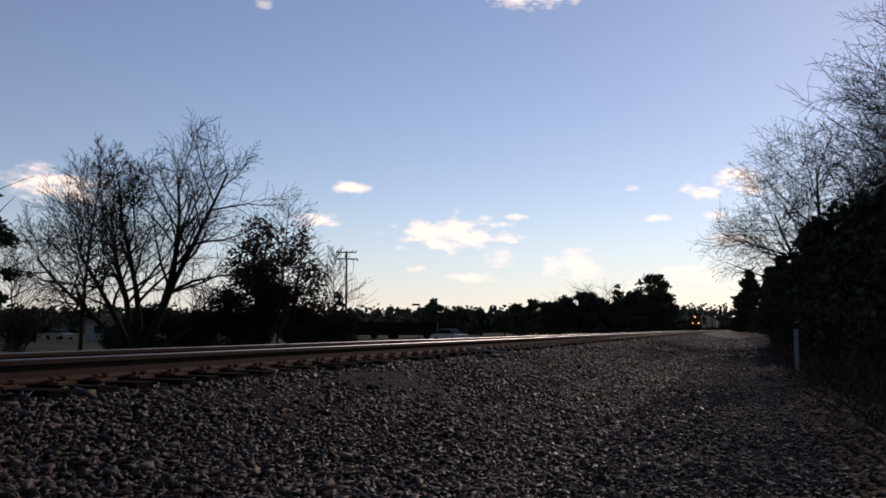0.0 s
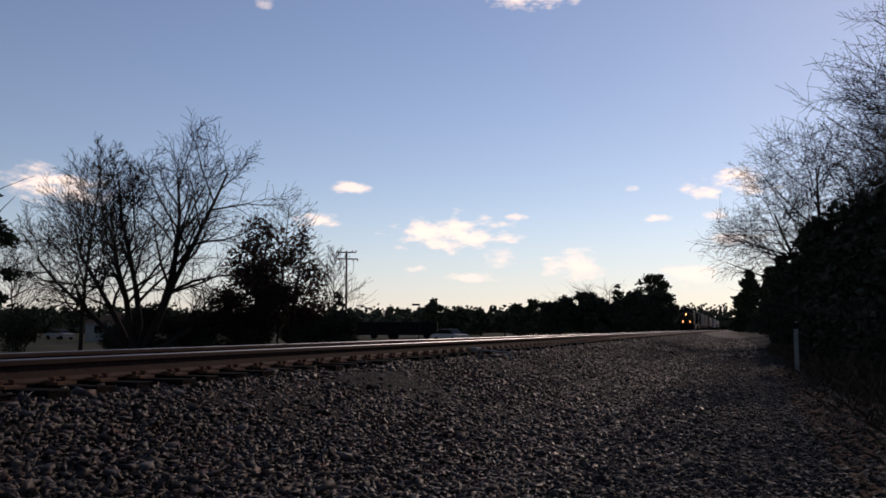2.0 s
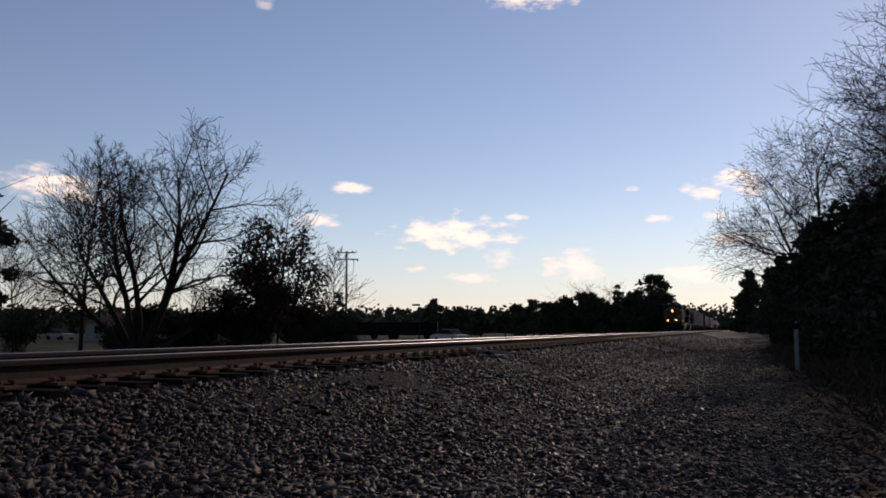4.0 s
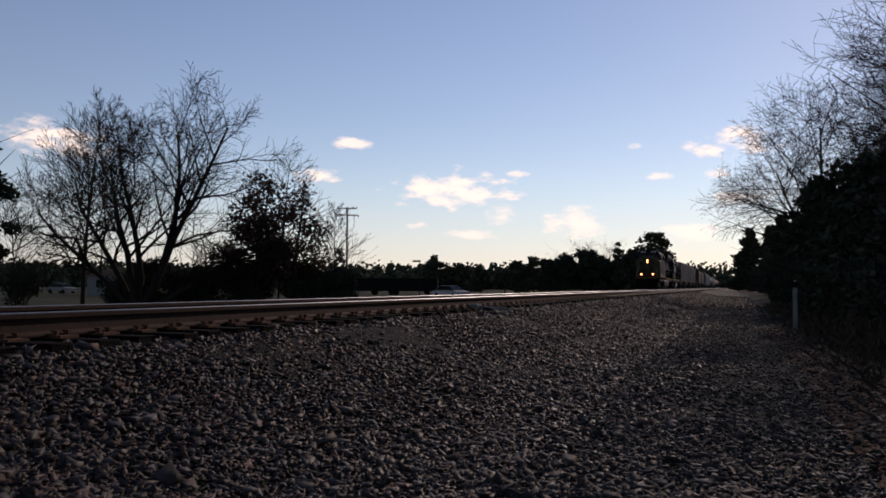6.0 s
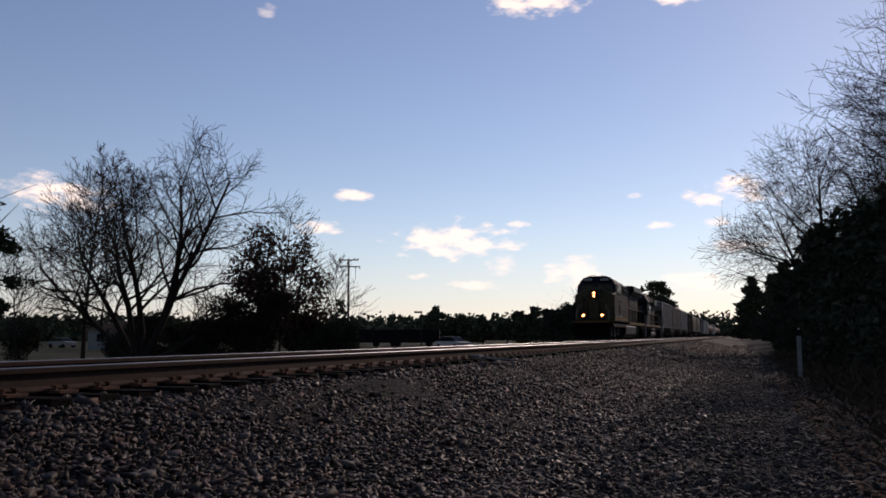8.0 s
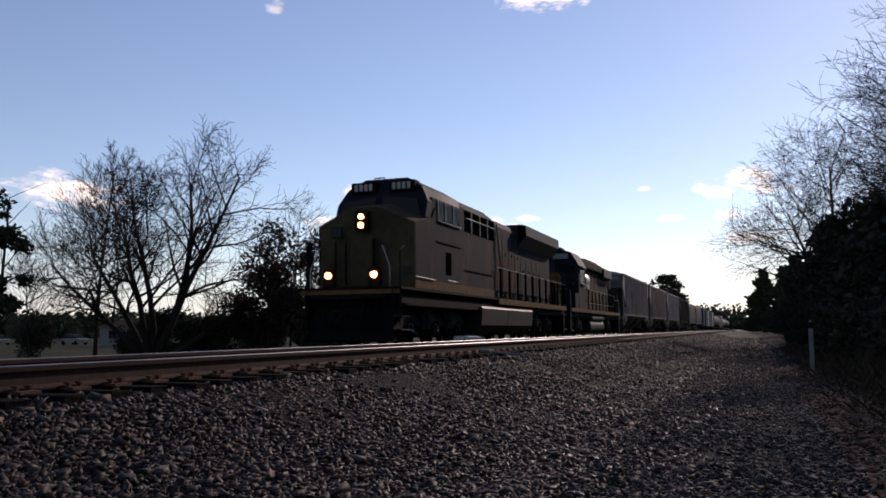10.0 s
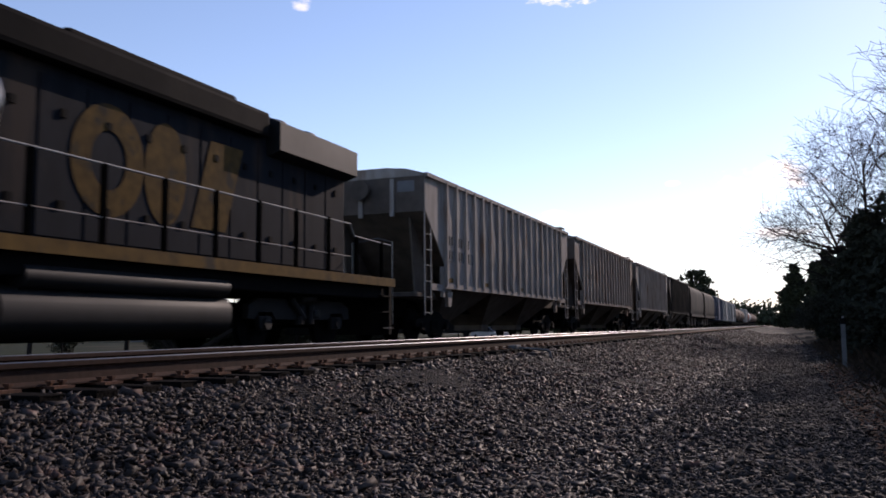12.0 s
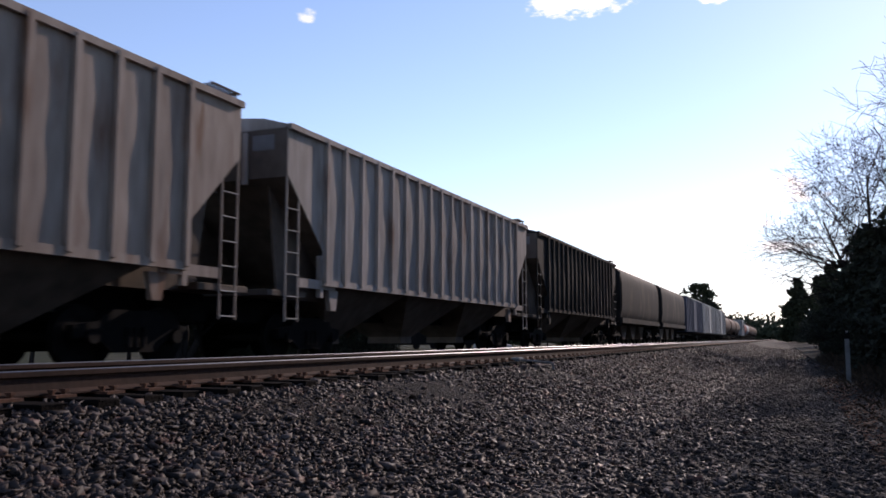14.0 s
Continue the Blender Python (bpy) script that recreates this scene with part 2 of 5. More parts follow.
M = {
    "soil": material("soil", (0.022, 0.017, 0.013), (0.01, 0.008, 0.0065), 0.95, grain=6, stain=0.35, bump=0.6, spot=(0.05, 0.052, 0.026), spec=0.03),
    "field": material("field", (0.042, 0.045, 0.02), (0.025, 0.023, 0.014), 0.95, grain=3, stain=0.05, bump=0.5, spot=(0.065, 0.05, 0.034), spec=0.03),
    "stone": material("ballast_stone", (0.078, 0.063, 0.056), (0.026, 0.021, 0.0185), 0.58, grain=30, stain=2.0, bump=0.3, per_piece=0.65, spot=(0.1, 0.058, 0.047), spec=0.09),
    "grit": material("road_stone", (0.068, 0.06, 0.055), (0.03, 0.026, 0.0235), 0.75, grain=40, stain=2.0, bump=0.3, per_piece=0.5, spec=0.1),
    "rail": material("rusty_rail", (0.066, 0.036, 0.026), (0.032, 0.019, 0.0145), 0.75, 0.0, grain=14, stain=1.2, bump=0.2, spec=0.1),
    "railhead": material("polished_rail", (0.14, 0.14, 0.145), (0.09, 0.09, 0.093), 0.38, 1.0, grain=20, stain=0.6, bump=0.02),
    "tie": material("creosoted_timber", (0.012, 0.0098, 0.0085), (0.006, 0.005, 0.0045), 0.9, grain=12, stain=1.5, bump=0.6, stretch=(0.4, 3, 3), spec=0.03),
    "plate": material("tie_plate", (0.16, 0.078, 0.048), (0.08, 0.042, 0.028), 0.8, 0.0, grain=25, stain=3, bump=0.3, spec=0.1),
    "bark": material("bark", (0.035, 0.029, 0.025), (0.018, 0.015, 0.013), 0.95, grain=14, stain=1.5, bump=0.5, stretch=(1, 1, 0.3), spec=0.03),
    "twig": material("twig", (0.022, 0.017, 0.0155), (0.013, 0.01, 0.0095), 0.9, grain=6, stain=1.0, bump=0.0, spec=0.03),
    "pine": material("pine_needles", (0.055, 0.062, 0.036), (0.028, 0.033, 0.02), 0.9, grain=4, stain=0.8, bump=0.0, per_piece=0.4, spec=0.03),
    "cedar": material("cedar_leaf", (0.045, 0.05, 0.036), (0.026, 0.029, 0.021), 0.95, grain=4, stain=0.6, bump=0.0, per_piece=0.4, spec=0.03),
    "oakleaf": material("dead_oak_leaf", (0.08, 0.046, 0.032), (0.04, 0.024, 0.017), 0.85, grain=5, stain=0.8, bump=0.0, per_piece=0.4, spec=0.03),
    "litter": material("fallen_leaf", (0.11, 0.05, 0.028), (0.05, 0.024, 0.016), 0.8, grain=10, stain=1.0, bump=0.0, per_piece=0.5, spec=0.03),
    "drygrass": material("dry_grass", (0.075, 0.052, 0.034), (0.035, 0.026, 0.018), 0.95, grain=5, stain=0.6, bump=0.0, per_piece=0.4, spec=0.03),
    "blue": material("dark_blue_grey_paint", (0.018, 0.021, 0.027), (0.01, 0.0115, 0.015), 0.78, grain=3, stain=0.5, bump=0.05, spot=(0.038, 0.03, 0.026), stretch=(1, 1, 0.35), spec=0.05),
    "roofblue": material("dark_blue_roof_paint", (0.012, 0.014, 0.022), (0.007, 0.008, 0.012), 0.7, grain=3, stain=0.6, bump=0.05, spec=0.05),
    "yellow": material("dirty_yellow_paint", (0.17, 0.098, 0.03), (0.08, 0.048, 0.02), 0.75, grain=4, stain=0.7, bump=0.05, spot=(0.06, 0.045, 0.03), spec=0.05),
    # Copy of the yellow with the nose front's shade mixed into its colour.
    "noseshade": material("dirty_yellow_paint_in_shade", (0.075, 0.056, 0.03), (0.036, 0.029, 0.019), 0.78, grain=4, stain=0.7, bump=0.05, spot=(0.04, 0.032, 0.024), spec=0.05),
    "rustpaint": material("rust_bleeding_through_paint", (0.11, 0.046, 0.024), (0.035, 0.024, 0.02), 0.85, grain=7, stain=1.6, bump=0.1, spec=0.03),
    "emblem": material("faded_yellow_emblem", (0.14, 0.085, 0.032), (0.065, 0.042, 0.02), 0.8, grain=6, stain=1.2, bump=0.05, spot=(0.045, 0.038, 0.03), spec=0.03),
    # Near-black standing in for unlit openings; posts and stanchions use it too.
    "void": material("recess_shade_black", (0.004, 0.004, 0.004), (0.002, 0.002, 0.002), 0.9, grain=6, stain=1.0, bump=0.0, spec=0.0),
    "black": material("sooty_black", (0.009, 0.0085, 0.0085), (0.005, 0.0047, 0.0047), 0.8, grain=6, stain=0.9, bump=0.15, spec=0.05),
    "tank": material("fuel_tank_paint", (0.02, 0.02, 0.0205), (0.011, 0.011, 0.0112), 0.58, grain=3, stain=0.6, bump=0.05, spec=0.16),
    "steel": material("worn_steel", (0.22, 0.215, 0.21), (0.13, 0.125, 0.12), 0.35, 0.8, grain=10, stain=1.0, bump=0.05),
    "white": material("dusty_white_paint", (0.4, 0.385, 0.36), (0.27, 0.255, 0.235), 0.78, grain=3, stain=0.5, bump=0.03, spec=0.05),
    "grey": material("hopper_grey_paint", (0.4, 0.355, 0.32), (0.22, 0.19, 0.165), 0.78, grain=5, stain=0.8, bump=0.08, spot=(0.21, 0.145, 0.11), stretch=(1, 1, 0.22), spec=0.05),
    "grey2": material("hopper_dull_grey_paint", (0.034, 0.032, 0.03), (0.02, 0.018, 0.017), 0.78, grain=2.5, stain=0.4, bump=0.08, spot=(0.055, 0.044, 0.038), stretch=(1, 1, 0.4), spec=0.05),
    "dusty": material("hopper_brown_dusty_paint", (0.39, 0.325, 0.275), (0.21, 0.165, 0.135), 0.78, grain=5, stain=0.8, bump=0.08, spot=(0.19, 0.115, 0.08), stretch=(1, 1, 0.22), spec=0.05),
    # Brown, darker than the pale side paints; for ends, bays and gratings.
    "hopperend": material("hopper_end_brown", (0.15, 0.12, 0.098), (0.075, 0.06, 0.05), 0.8, grain=3, stain=0.7, bump=0.1, spec=0.05),
    "patch": material("pale_paint_patch", (0.2, 0.2, 0.2), (0.15, 0.15, 0.15), 0.6, grain=5, stain=1, bump=0.0, spec=0.03),
    "mark": material("dark_lettering_paint", (0.02, 0.02, 0.022), (0.014, 0.014, 0.016), 0.7, grain=5, stain=1, bump=0.0, spec=0.03),
    "boxblue": material("boxcar_blue_paint", (0.07, 0.09, 0.13), (0.045, 0.055, 0.08), 0.78, grain=3, stain=0.5, bump=0.05, spec=0.05),
    "tankcar": material("tank_car_brown_paint", (0.16, 0.1, 0.075), (0.1, 0.065, 0.05), 0.78, grain=3, stain=0.5, bump=0.05, spec=0.05),
    "rust": material("tank_car_red_paint", (0.3, 0.09, 0.06), (0.18, 0.06, 0.045), 0.78, grain=3, stain=0.5, bump=0.05, spec=0.05),
    "lamp": glowing("headlight_glow", (1.0, 0.28, 0.1), 12.0),
    "pole": material("pole_timber", (0.11, 0.085, 0.065), (0.06, 0.048, 0.04), 0.9, grain=10, stain=1.0, bump=0.3, stretch=(1, 1, 0.2), spec=0.03),
    "postmat": material("weathered_post", (0.2, 0.2, 0.19), (0.12, 0.12, 0.115), 0.8, grain=8, stain=1.5, bump=0.2, spec=0.03),
    "asphalt": material("pale_road", (0.14, 0.135, 0.125), (0.09, 0.086, 0.08), 0.85, grain=5, stain=0.3, bump=0.2, spec=0.03),
    "brick": material("far_wall", (0.28, 0.2, 0.16), (0.2, 0.14, 0.11), 0.9, grain=5, stain=0.5, bump=0.1, spec=0.03),
    "darkvan": material("dark_vehicle_paint", (0.03, 0.035, 0.045), (0.02, 0.022, 0.03), 0.35, grain=5, stain=0.5, bump=0.0),
    "wood": material("fence_timber", (0.16, 0.12, 0.09), (0.09, 0.07, 0.055), 0.9, grain=10, stain=1.0, bump=0.3, spec=0.03),
}


def glass_material():
    m = bpy.data.materials.new("dark_window_glass")
    m.use_nodes = True
    b = m.node_tree.nodes["Principled BSDF"]
    b.inputs["Base Color"].default_value = (0.008, 0.009, 0.01, 1)
    b.inputs["Roughness"].default_value = 0.12
    b.inputs["Specular IOR Level"].default_value = 0.07
    return m


M["glass"] = glass_material()


def gravel_material():
    """Packed stone chips: cells of two sizes, each of its own grey, with raised faces."""
    m = bpy.data.materials.new("packed_gravel")
    m.use_nodes = True
    N, L = m.node_tree.nodes, m.node_tree.links
    b = N["Principled BSDF"]
    tc = N.new("ShaderNodeTexCoord")
    cell = N.new("ShaderNodeTexVoronoi")
    cell.inputs["Scale"].default_value = 42.0
    broad = N.new("ShaderNodeTexNoise")
    broad.inputs["Scale"].default_value, broad.inputs["Detail"].default_value = 0.7, 5.0
    L.new(tc.outputs["Object"], cell.inputs["Vector"])
    L.new(tc.outputs["Object"], broad.inputs["Vector"])
    sep = N.new("ShaderNodeSeparateColor")
    L.new(cell.outputs["Color"], sep.inputs["Color"])
    pw = N.new("ShaderNodeMath")
    pw.operation = "POWER"
    pw.inputs[1].default_value = 2.2
    L.new(sep.outputs["Red"], pw.inputs[0])
    mix = N.new("ShaderNodeMixRGB")
    mix.inputs["Color1"].default_value, mix.inputs["Color2"].default_value = (0.007, 0.006, 0.0055, 1), (0.045, 0.039, 0.036, 1)
    L.new(pw.outputs[0], mix.inputs["Fac"])
    dirt = N.new("ShaderNodeMixRGB")
    dirt.blend_type = "MULTIPLY"
    dirt.inputs["Fac"].default_value = 0.7
    ramp = N.new("ShaderNodeMapRange")
    ramp.inputs["From Min"].default_value, ramp.inputs["From Max"].default_value = 0.35, 0.65
    ramp.inputs["To Min"].default_value, ramp.inputs["To Max"].default_value = 0.45, 1.1
    L.new(broad.outputs["Fac"], ramp.inputs["Value"])
    L.new(mix.outputs["Color"], dirt.inputs["Color1"])
    L.new(ramp.outputs["Result"], dirt.inputs["Color2"])
    L.new(dirt.outputs["Color"], b.inputs["Base Color"])
    b.inputs["Roughness"].default_value = 0.85
    b.inputs["Specular IOR Level"].default_value = 0.05
    bump = N.new("ShaderNodeBump")
    bump.inputs["Strength"].default_value, bump.inputs["Distance"].default_value = 0.9, 0.03
    bump.invert = True
    L.new(cell.outputs["Distance"], bump.inputs["Height"])
    L.new(bump.outputs["Normal"], b.inputs["Normal"])
    return m


M["gravel"] = gravel_material()


# ---- mesh building ----
class Geo:
    """Vertices and faces gathered for one mesh."""

    def __init__(self):
        self.v, self.f = [], []

    def add(self, verts, faces):
        n = len(self.v)
        self.v += [tuple(p) for p in verts]
        self.f += [tuple(i + n for i in f) for f in faces]
        return self

    def box(self, x0, x1, y0, y1, z0, z1, bev=0.0):
        if bev <= 0:
            v = [(x, y, z) for z in (z0, z1) for y in (y0, y1) for x in (x0, x1)]
            return self.add(v, [(0, 2, 3, 1), (4, 5, 7, 6), (0, 1, 5, 4), (2, 6, 7, 3), (0, 4, 6, 2), (1, 3, 7, 5)])
        b = min(bev, (x1 - x0) * .45, (y1 - y0) * .45, (z1 - z0) * .45)
        bm = bmesh.new()
        bmesh.ops.create_cube(bm, size=1.0, matrix=Matrix.Translation(((x0 + x1) / 2, (y0 + y1) / 2, (z0 + z1) / 2)) @ Matrix.Diagonal((x1 - x0, y1 - y0, z1 - z0, 1)))
        bmesh.ops.bevel(bm, geom=bm.edges[:], offset=b, segments=2, profile=0.6, affect="EDGES")
        bm.verts.index_update()
        self.add([v.co[:] for v in bm.verts], [[v.index for v in f.verts] for f in bm.faces])
        bm.free()
        return self

    def prism(self, pts, lo, hi, axis="y"):
        """A closed outline extruded along an axis: pts are (x, z) for y, (y, z) for x, (x, y) for z."""
        put = {"y": lambda p, t: (p[0], t, p[1]), "x": lambda p, t: (t, p[0], p[1]), "z": lambda p, t: (p[0], p[1], t)}[axis]
        n = len(pts)
        v = [put(p, lo) for p in pts] + [put(p, hi) for p in pts]
        f = [(i, (i + 1) % n, n + (i + 1) % n, n + i) for i in range(n)]
        return self.add(v, f + [tuple(range(n))[::-1], tuple(range(n, 2 * n))])

    def tube(self, pts, radii, n=6, caps=True):
        pts = [Vector(p) for p in pts]
        v, prev = [], None
        for i, p in enumerate(pts):
            d = (pts[min(i + 1, len(pts) - 1)] - pts[max(i - 1, 0)]).normalized()
            a = d.orthogonal().normalized() if prev is None else (prev - d * prev.dot(d)).normalized()
            prev, b = a, d.cross(a)
            r = radii[i] if isinstance(radii, (list, tuple)) else radii
            v += [p + (a * math.cos(6.2832 * k / n) + b * math.sin(6.2832 * k / n)) * r for k in range(n)]
        f = [(j * n + k, j * n + (k + 1) % n, (j + 1) * n + (k + 1) % n, (j + 1) * n + k) for j in range(len(pts) - 1) for k in range(n)]
        if caps:
            f += [tuple(range(n))[::-1], tuple(range((len(pts) - 1) * n, len(pts) * n))]
        return self.add(v, f)

    def mesh(self, name, mat):
        me = bpy.data.meshes.new(name)
        me.from_pydata(self.v, [], self.f)
        for m in (mat if isinstance(mat, (list, tuple)) else (mat,)):
            me.materials.append(m)
        me.validate()
        me.update()
        return me


def smooth(me, degrees=35):
    me.polygons.foreach_set("use_smooth", [True] * len(me.polygons))
    me.set_sharp_from_angle(angle=radians(degrees))


def part(name, geo, mat, parent, label="", soft=False):
    me = geo if isinstance(geo, bpy.types.Mesh) else geo.mesh(name, mat)
    if soft:
        smooth(me)
    ob = new(name, me)
    ob.parent = parent
    if label:
        ob["label"] = label
    return ob


def thing(name, label, category, m=None, group="", kind=""):
    ob = new(name)
    ob.matrix_basis = m or Matrix()
    return tagged(ob, label, category, group, kind)


def solid(name, geo, mat, label, category, m=None, group="", kind="", soft=False):
    me = geo.mesh(name, mat)
    if soft:
        smooth(me)
    ob = new(name, me)
    ob.matrix_basis = m or Matrix()
    return tagged(ob, label, category, group, kind)


# ---- ground and tracks ----
NEAR_X, NEAR_Z = -6.0, 0.965     # near track: centre line and rail head
FAR_X, FAR_Z = -10.2, 0.78       # far track, on which the train runs
PROFILE = [(-2500, -0.3), (-900, -0.3), (-300, -0.3), (-120, -0.3), (-60, -0.3), (-35, -0.28), (-24, -0.25), (-18, -0.2), (-15, -0.12), (-14, 0.0),
           (-12.2, 0.44), (-11.7, 0.46), (-8.7, 0.46), (-8.3, 0.42), (-7.6, 0.6), (-7.3, 0.66), (-6.0, 0.69), (-4.75, 0.7), (-4.4, 0.63),
           (-3.9, 0.42), (-3.3, 0.27), (-2.7, 0.13), (-2.2, 0.04), (-1.8, 0.0), (-1.2, -0.03), (-0.8, -0.01), (-0.3, 0.02), (0.1, 0.0),
           (0.5, -0.03), (0.9, 0.0), (1.3, 0.06), (2.0, 0.14), (3.5, 0.2), (6, 0.25), (12, 0.3), (25, 0.3), (60, 0.3), (300, 0.3), (900, 0.3), (2500, 0.3)]


def ground_z(x):
    for (x0, z0), (x1, z1) in zip(PROFILE, PROFILE[1:]):
        if x0 <= x <= x1:
            return z0 + (z1 - z0) * (x - x0) / (x1 - x0)
    return 0.0


def build_ground():
    xs = [p[0] for p in PROFILE]
    ys = [-2500, -600, -150, -60, -25, -12, -6] + [-3 + 0.6 * i for i in range(72)] + [41 + 2 * i for i in range(35)] + [115, 130, 150, 180, 220, 270, 340, 450, 700, 1200, 2600]
    g = Geo()
    for y in ys:
        for x, z in PROFILE:
            rough = (0.015 if -5.2 < x < 1.6 else 0.05) * noise.noise((x * 0.9, y * 0.9, 0)) if -14 < x < 8 and -5 < y < 120 and not -11.8 < x < -8.6 and not -7.4 < x < -4.7 else 0.0
            g.v.append((x + (0.12 * noise.noise((x, y * 0.35, 5)) if -4.6 < x < 3 else 0), y, z + rough))
    n = len(xs)
    g.f = [(j * n + i, j * n + i + 1, (j + 1) * n + i + 1, (j + 1) * n + i) for j in range(len(ys) - 1) for i in range(n - 1)]
    me = g.mesh("ground", [M["gravel"], M["field"], M["soil"]])
    slot = []
    for j in range(len(ys) - 1):
        for i in range(n - 1):
            mid = (xs[i] + xs[i + 1]) / 2
            slot.append(1 if mid < -14.2 else 2 if mid > 1.2 else 0)
    me.polygons.foreach_set("material_index", slot)
    me.polygons.foreach_set("use_smooth", [True] * len(me.polygons))
    tagged(new("ground", me), "grey crushed-stone railway bank, gravel service road and rough field", "ground", kind="structure")


def stones(name, label, area, count, size, mat, seed):
    """Loose angular stones over a strip of ground, denser towards its start."""
    rng = np.random.default_rng(seed)
    x0, x1, y0, y1 = area
    x = rng.uniform(x0, x1, count)
    y = y0 + (y1 - y0) * rng.uniform(0, 1, count) ** 2.0
    z = np.interp(x, [p[0] for p in PROFILE], [p[1] for p in PROFILE])
    s = size * rng.lognormal(0, 0.32, count)
    cube = np.array([(a, b, c) for c in (-1, 1) for b in (-1, 1) for a in (-1, 1)], float) * 0.5
    v = cube[None] * rng.uniform(0.3, 1.25, (count, 8, 1)) + rng.normal(0, 0.1, (count, 8, 3))
    v *= rng.uniform(0.65, 1.25, (count, 1, 3)) * (1.4, 1.0, 0.62) * s[:, None, None]
    spin, tip = rng.uniform(0, 6.283, count) / 2, np.abs(rng.normal(0, 0.3, count))
    lean = rng.uniform(0, 6.283, count)
    q = np.stack([np.cos(spin), tip * np.cos(lean), tip * np.sin(lean), np.sin(spin)], 1)
    q /= np.linalg.norm(q, axis=1)[:, None]
    w, a, b, c = q.T
    R = np.stack([1 - 2 * (b * b + c * c), 2 * (a * b - c * w), 2 * (a * c + b * w), 2 * (a * b + c * w), 1 - 2 * (a * a + c * c), 2 * (b * c - a * w),
                  2 * (a * c - b * w), 2 * (b * c + a * w), 1 - 2 * (a * a + b * b)], 1).reshape(-1, 3, 3)
    v = np.einsum("nij,nkj->nki", R, v)
    v += np.stack([x, y, z + s * rng.uniform(-0.05, 0.35, count)], 1)[:, None]
    faces = np.array([(0, 2, 3, 1), (4, 5, 7, 6), (0, 1, 5, 4), (2, 6, 7, 3), (0, 4, 6, 2), (1, 3, 7, 5)])
    f = (faces[None] + 8 * np.arange(count)[:, None, None]).reshape(-1)
    me = bpy.data.meshes.new(name)
    me.vertices.add(count * 8)
    me.vertices.foreach_set("co", v.reshape(-1))
    me.loops.add(len(f))
    me.loops.foreach_set("vertex_index", f.astype(np.int32))
    me.polygons.add(len(f) // 4)
    me.polygons.foreach_set("loop_start", np.arange(0, len(f), 4, dtype=np.int32))
    me.materials.append(mat)
    me.update(calc_edges=True)
    return tagged(new(name, me), label, "gravel", kind="stuff")


def rail_outline(x, z):
    """Flat-bottomed rail, foot .152 wide, .186 high, under a head at height z."""
    half = [(0.076, -0.186), (0.076, -0.175), (0.03, -0.160), (0.010, -0.150), (0.009, -0.055), (0.034, -0.044), (0.037, -0.012), (0.03, -0.0025)]
    return [(x + a, z + b) for a, b in half] + [(x - a, z + b) for a, b in half[::-1]]


def build_track(which, cx, hz, y_parts, y_far):
    track = thing("railway_track", "rusty rails on dark creosoted timber ties, shining running surface", "railway track", kind="structure")
    rng = random.Random(int(-cx * 10))
    for side in (0.7525, -0.7525):
        rail = part("rail", Geo().prism(rail_outline(cx + side, hz), -80, 1400), M["rail"], track, "rusty steel rail")
        part("running_surface", Geo().prism([(cx + side - 0.038, hz - 0.0055), (cx + side - 0.031, hz + 0.0015), (cx + side + 0.031, hz + 0.0015), (cx + side + 0.038, hz - 0.0055)], -80, 1400), M["railhead"], rail, "polished steel rail top")
    top = hz - 0.206
    tie_meshes = []
    for k in range(6):
        g = Geo().box(-1.3, 1.3, -0.112, 0.112, -0.18, 0, 0.012)
        g.v = [(x + (rng.uniform(-0.012, 0.012)), y + rng.uniform(-0.008, 0.008), z + rng.uniform(-0.006, 0.004)) for x, y, z in g.v]
        tie_meshes.append(g.mesh("tie", M["tie"]))
    plate = Geo().box(-0.19, 0.19, -0.1, 0.1, 0, 0.022)
    for sx in (-1, 1):
        for sy in (-0.06, 0.06):
            plate.box(sx * 0.1 - 0.02, sx * 0.1 + 0.02, sy - 0.012, sy + 0.012, 0.02, 0.05)
            plate.box(sx * 0.1 - 0.03, sx * 0.1 + 0.03, sy - 0.02, sy + 0.02, 0.045, 0.062)
    plate_mesh = plate.mesh("tie_plate", M["plate"])
    rest, rest_plates = Geo(), Geo()
    y = y_parts[0]
    while y < y_far:
        shift, turn = rng.uniform(-0.07, 0.07), rng.uniform(-1.5, 1.5)
        if y < y_parts[1]:
            tie = part("tie", rng.choice(tie_meshes), None, track)
            tie.matrix_basis = pose(cx + shift, y, top, 0, 0, turn)
            for side in (0.7525, -0.7525):
                p = part("tie_plate", plate_mesh, None, track)
                p.matrix_basis = pose(cx + side, y, top, 0, 0, turn)
        else:
            rest.box(cx - 1.3 + shift, cx + 1.3 + shift, y - 0.112, y + 0.112, top - 0.18, top)
            rest_plates.box(cx + 0.57, cx + 0.94, y - 0.1, y + 0.1, top, top + 0.04)
        y += 0.495 + rng.uniform(-0.03, 0.03)
    tagged(part("far_ties", rest, M["tie"], track), kind="stuff")
    tagged(part("far_tie_plates", rest_plates, M["plate"], track), kind="stuff")
    return track


build_ground()

# ---- the train ----
# each vehicle has its front at y = 0, runs towards -y; x = 0 is its centre line, z = 0 the rail head, +x its lit side


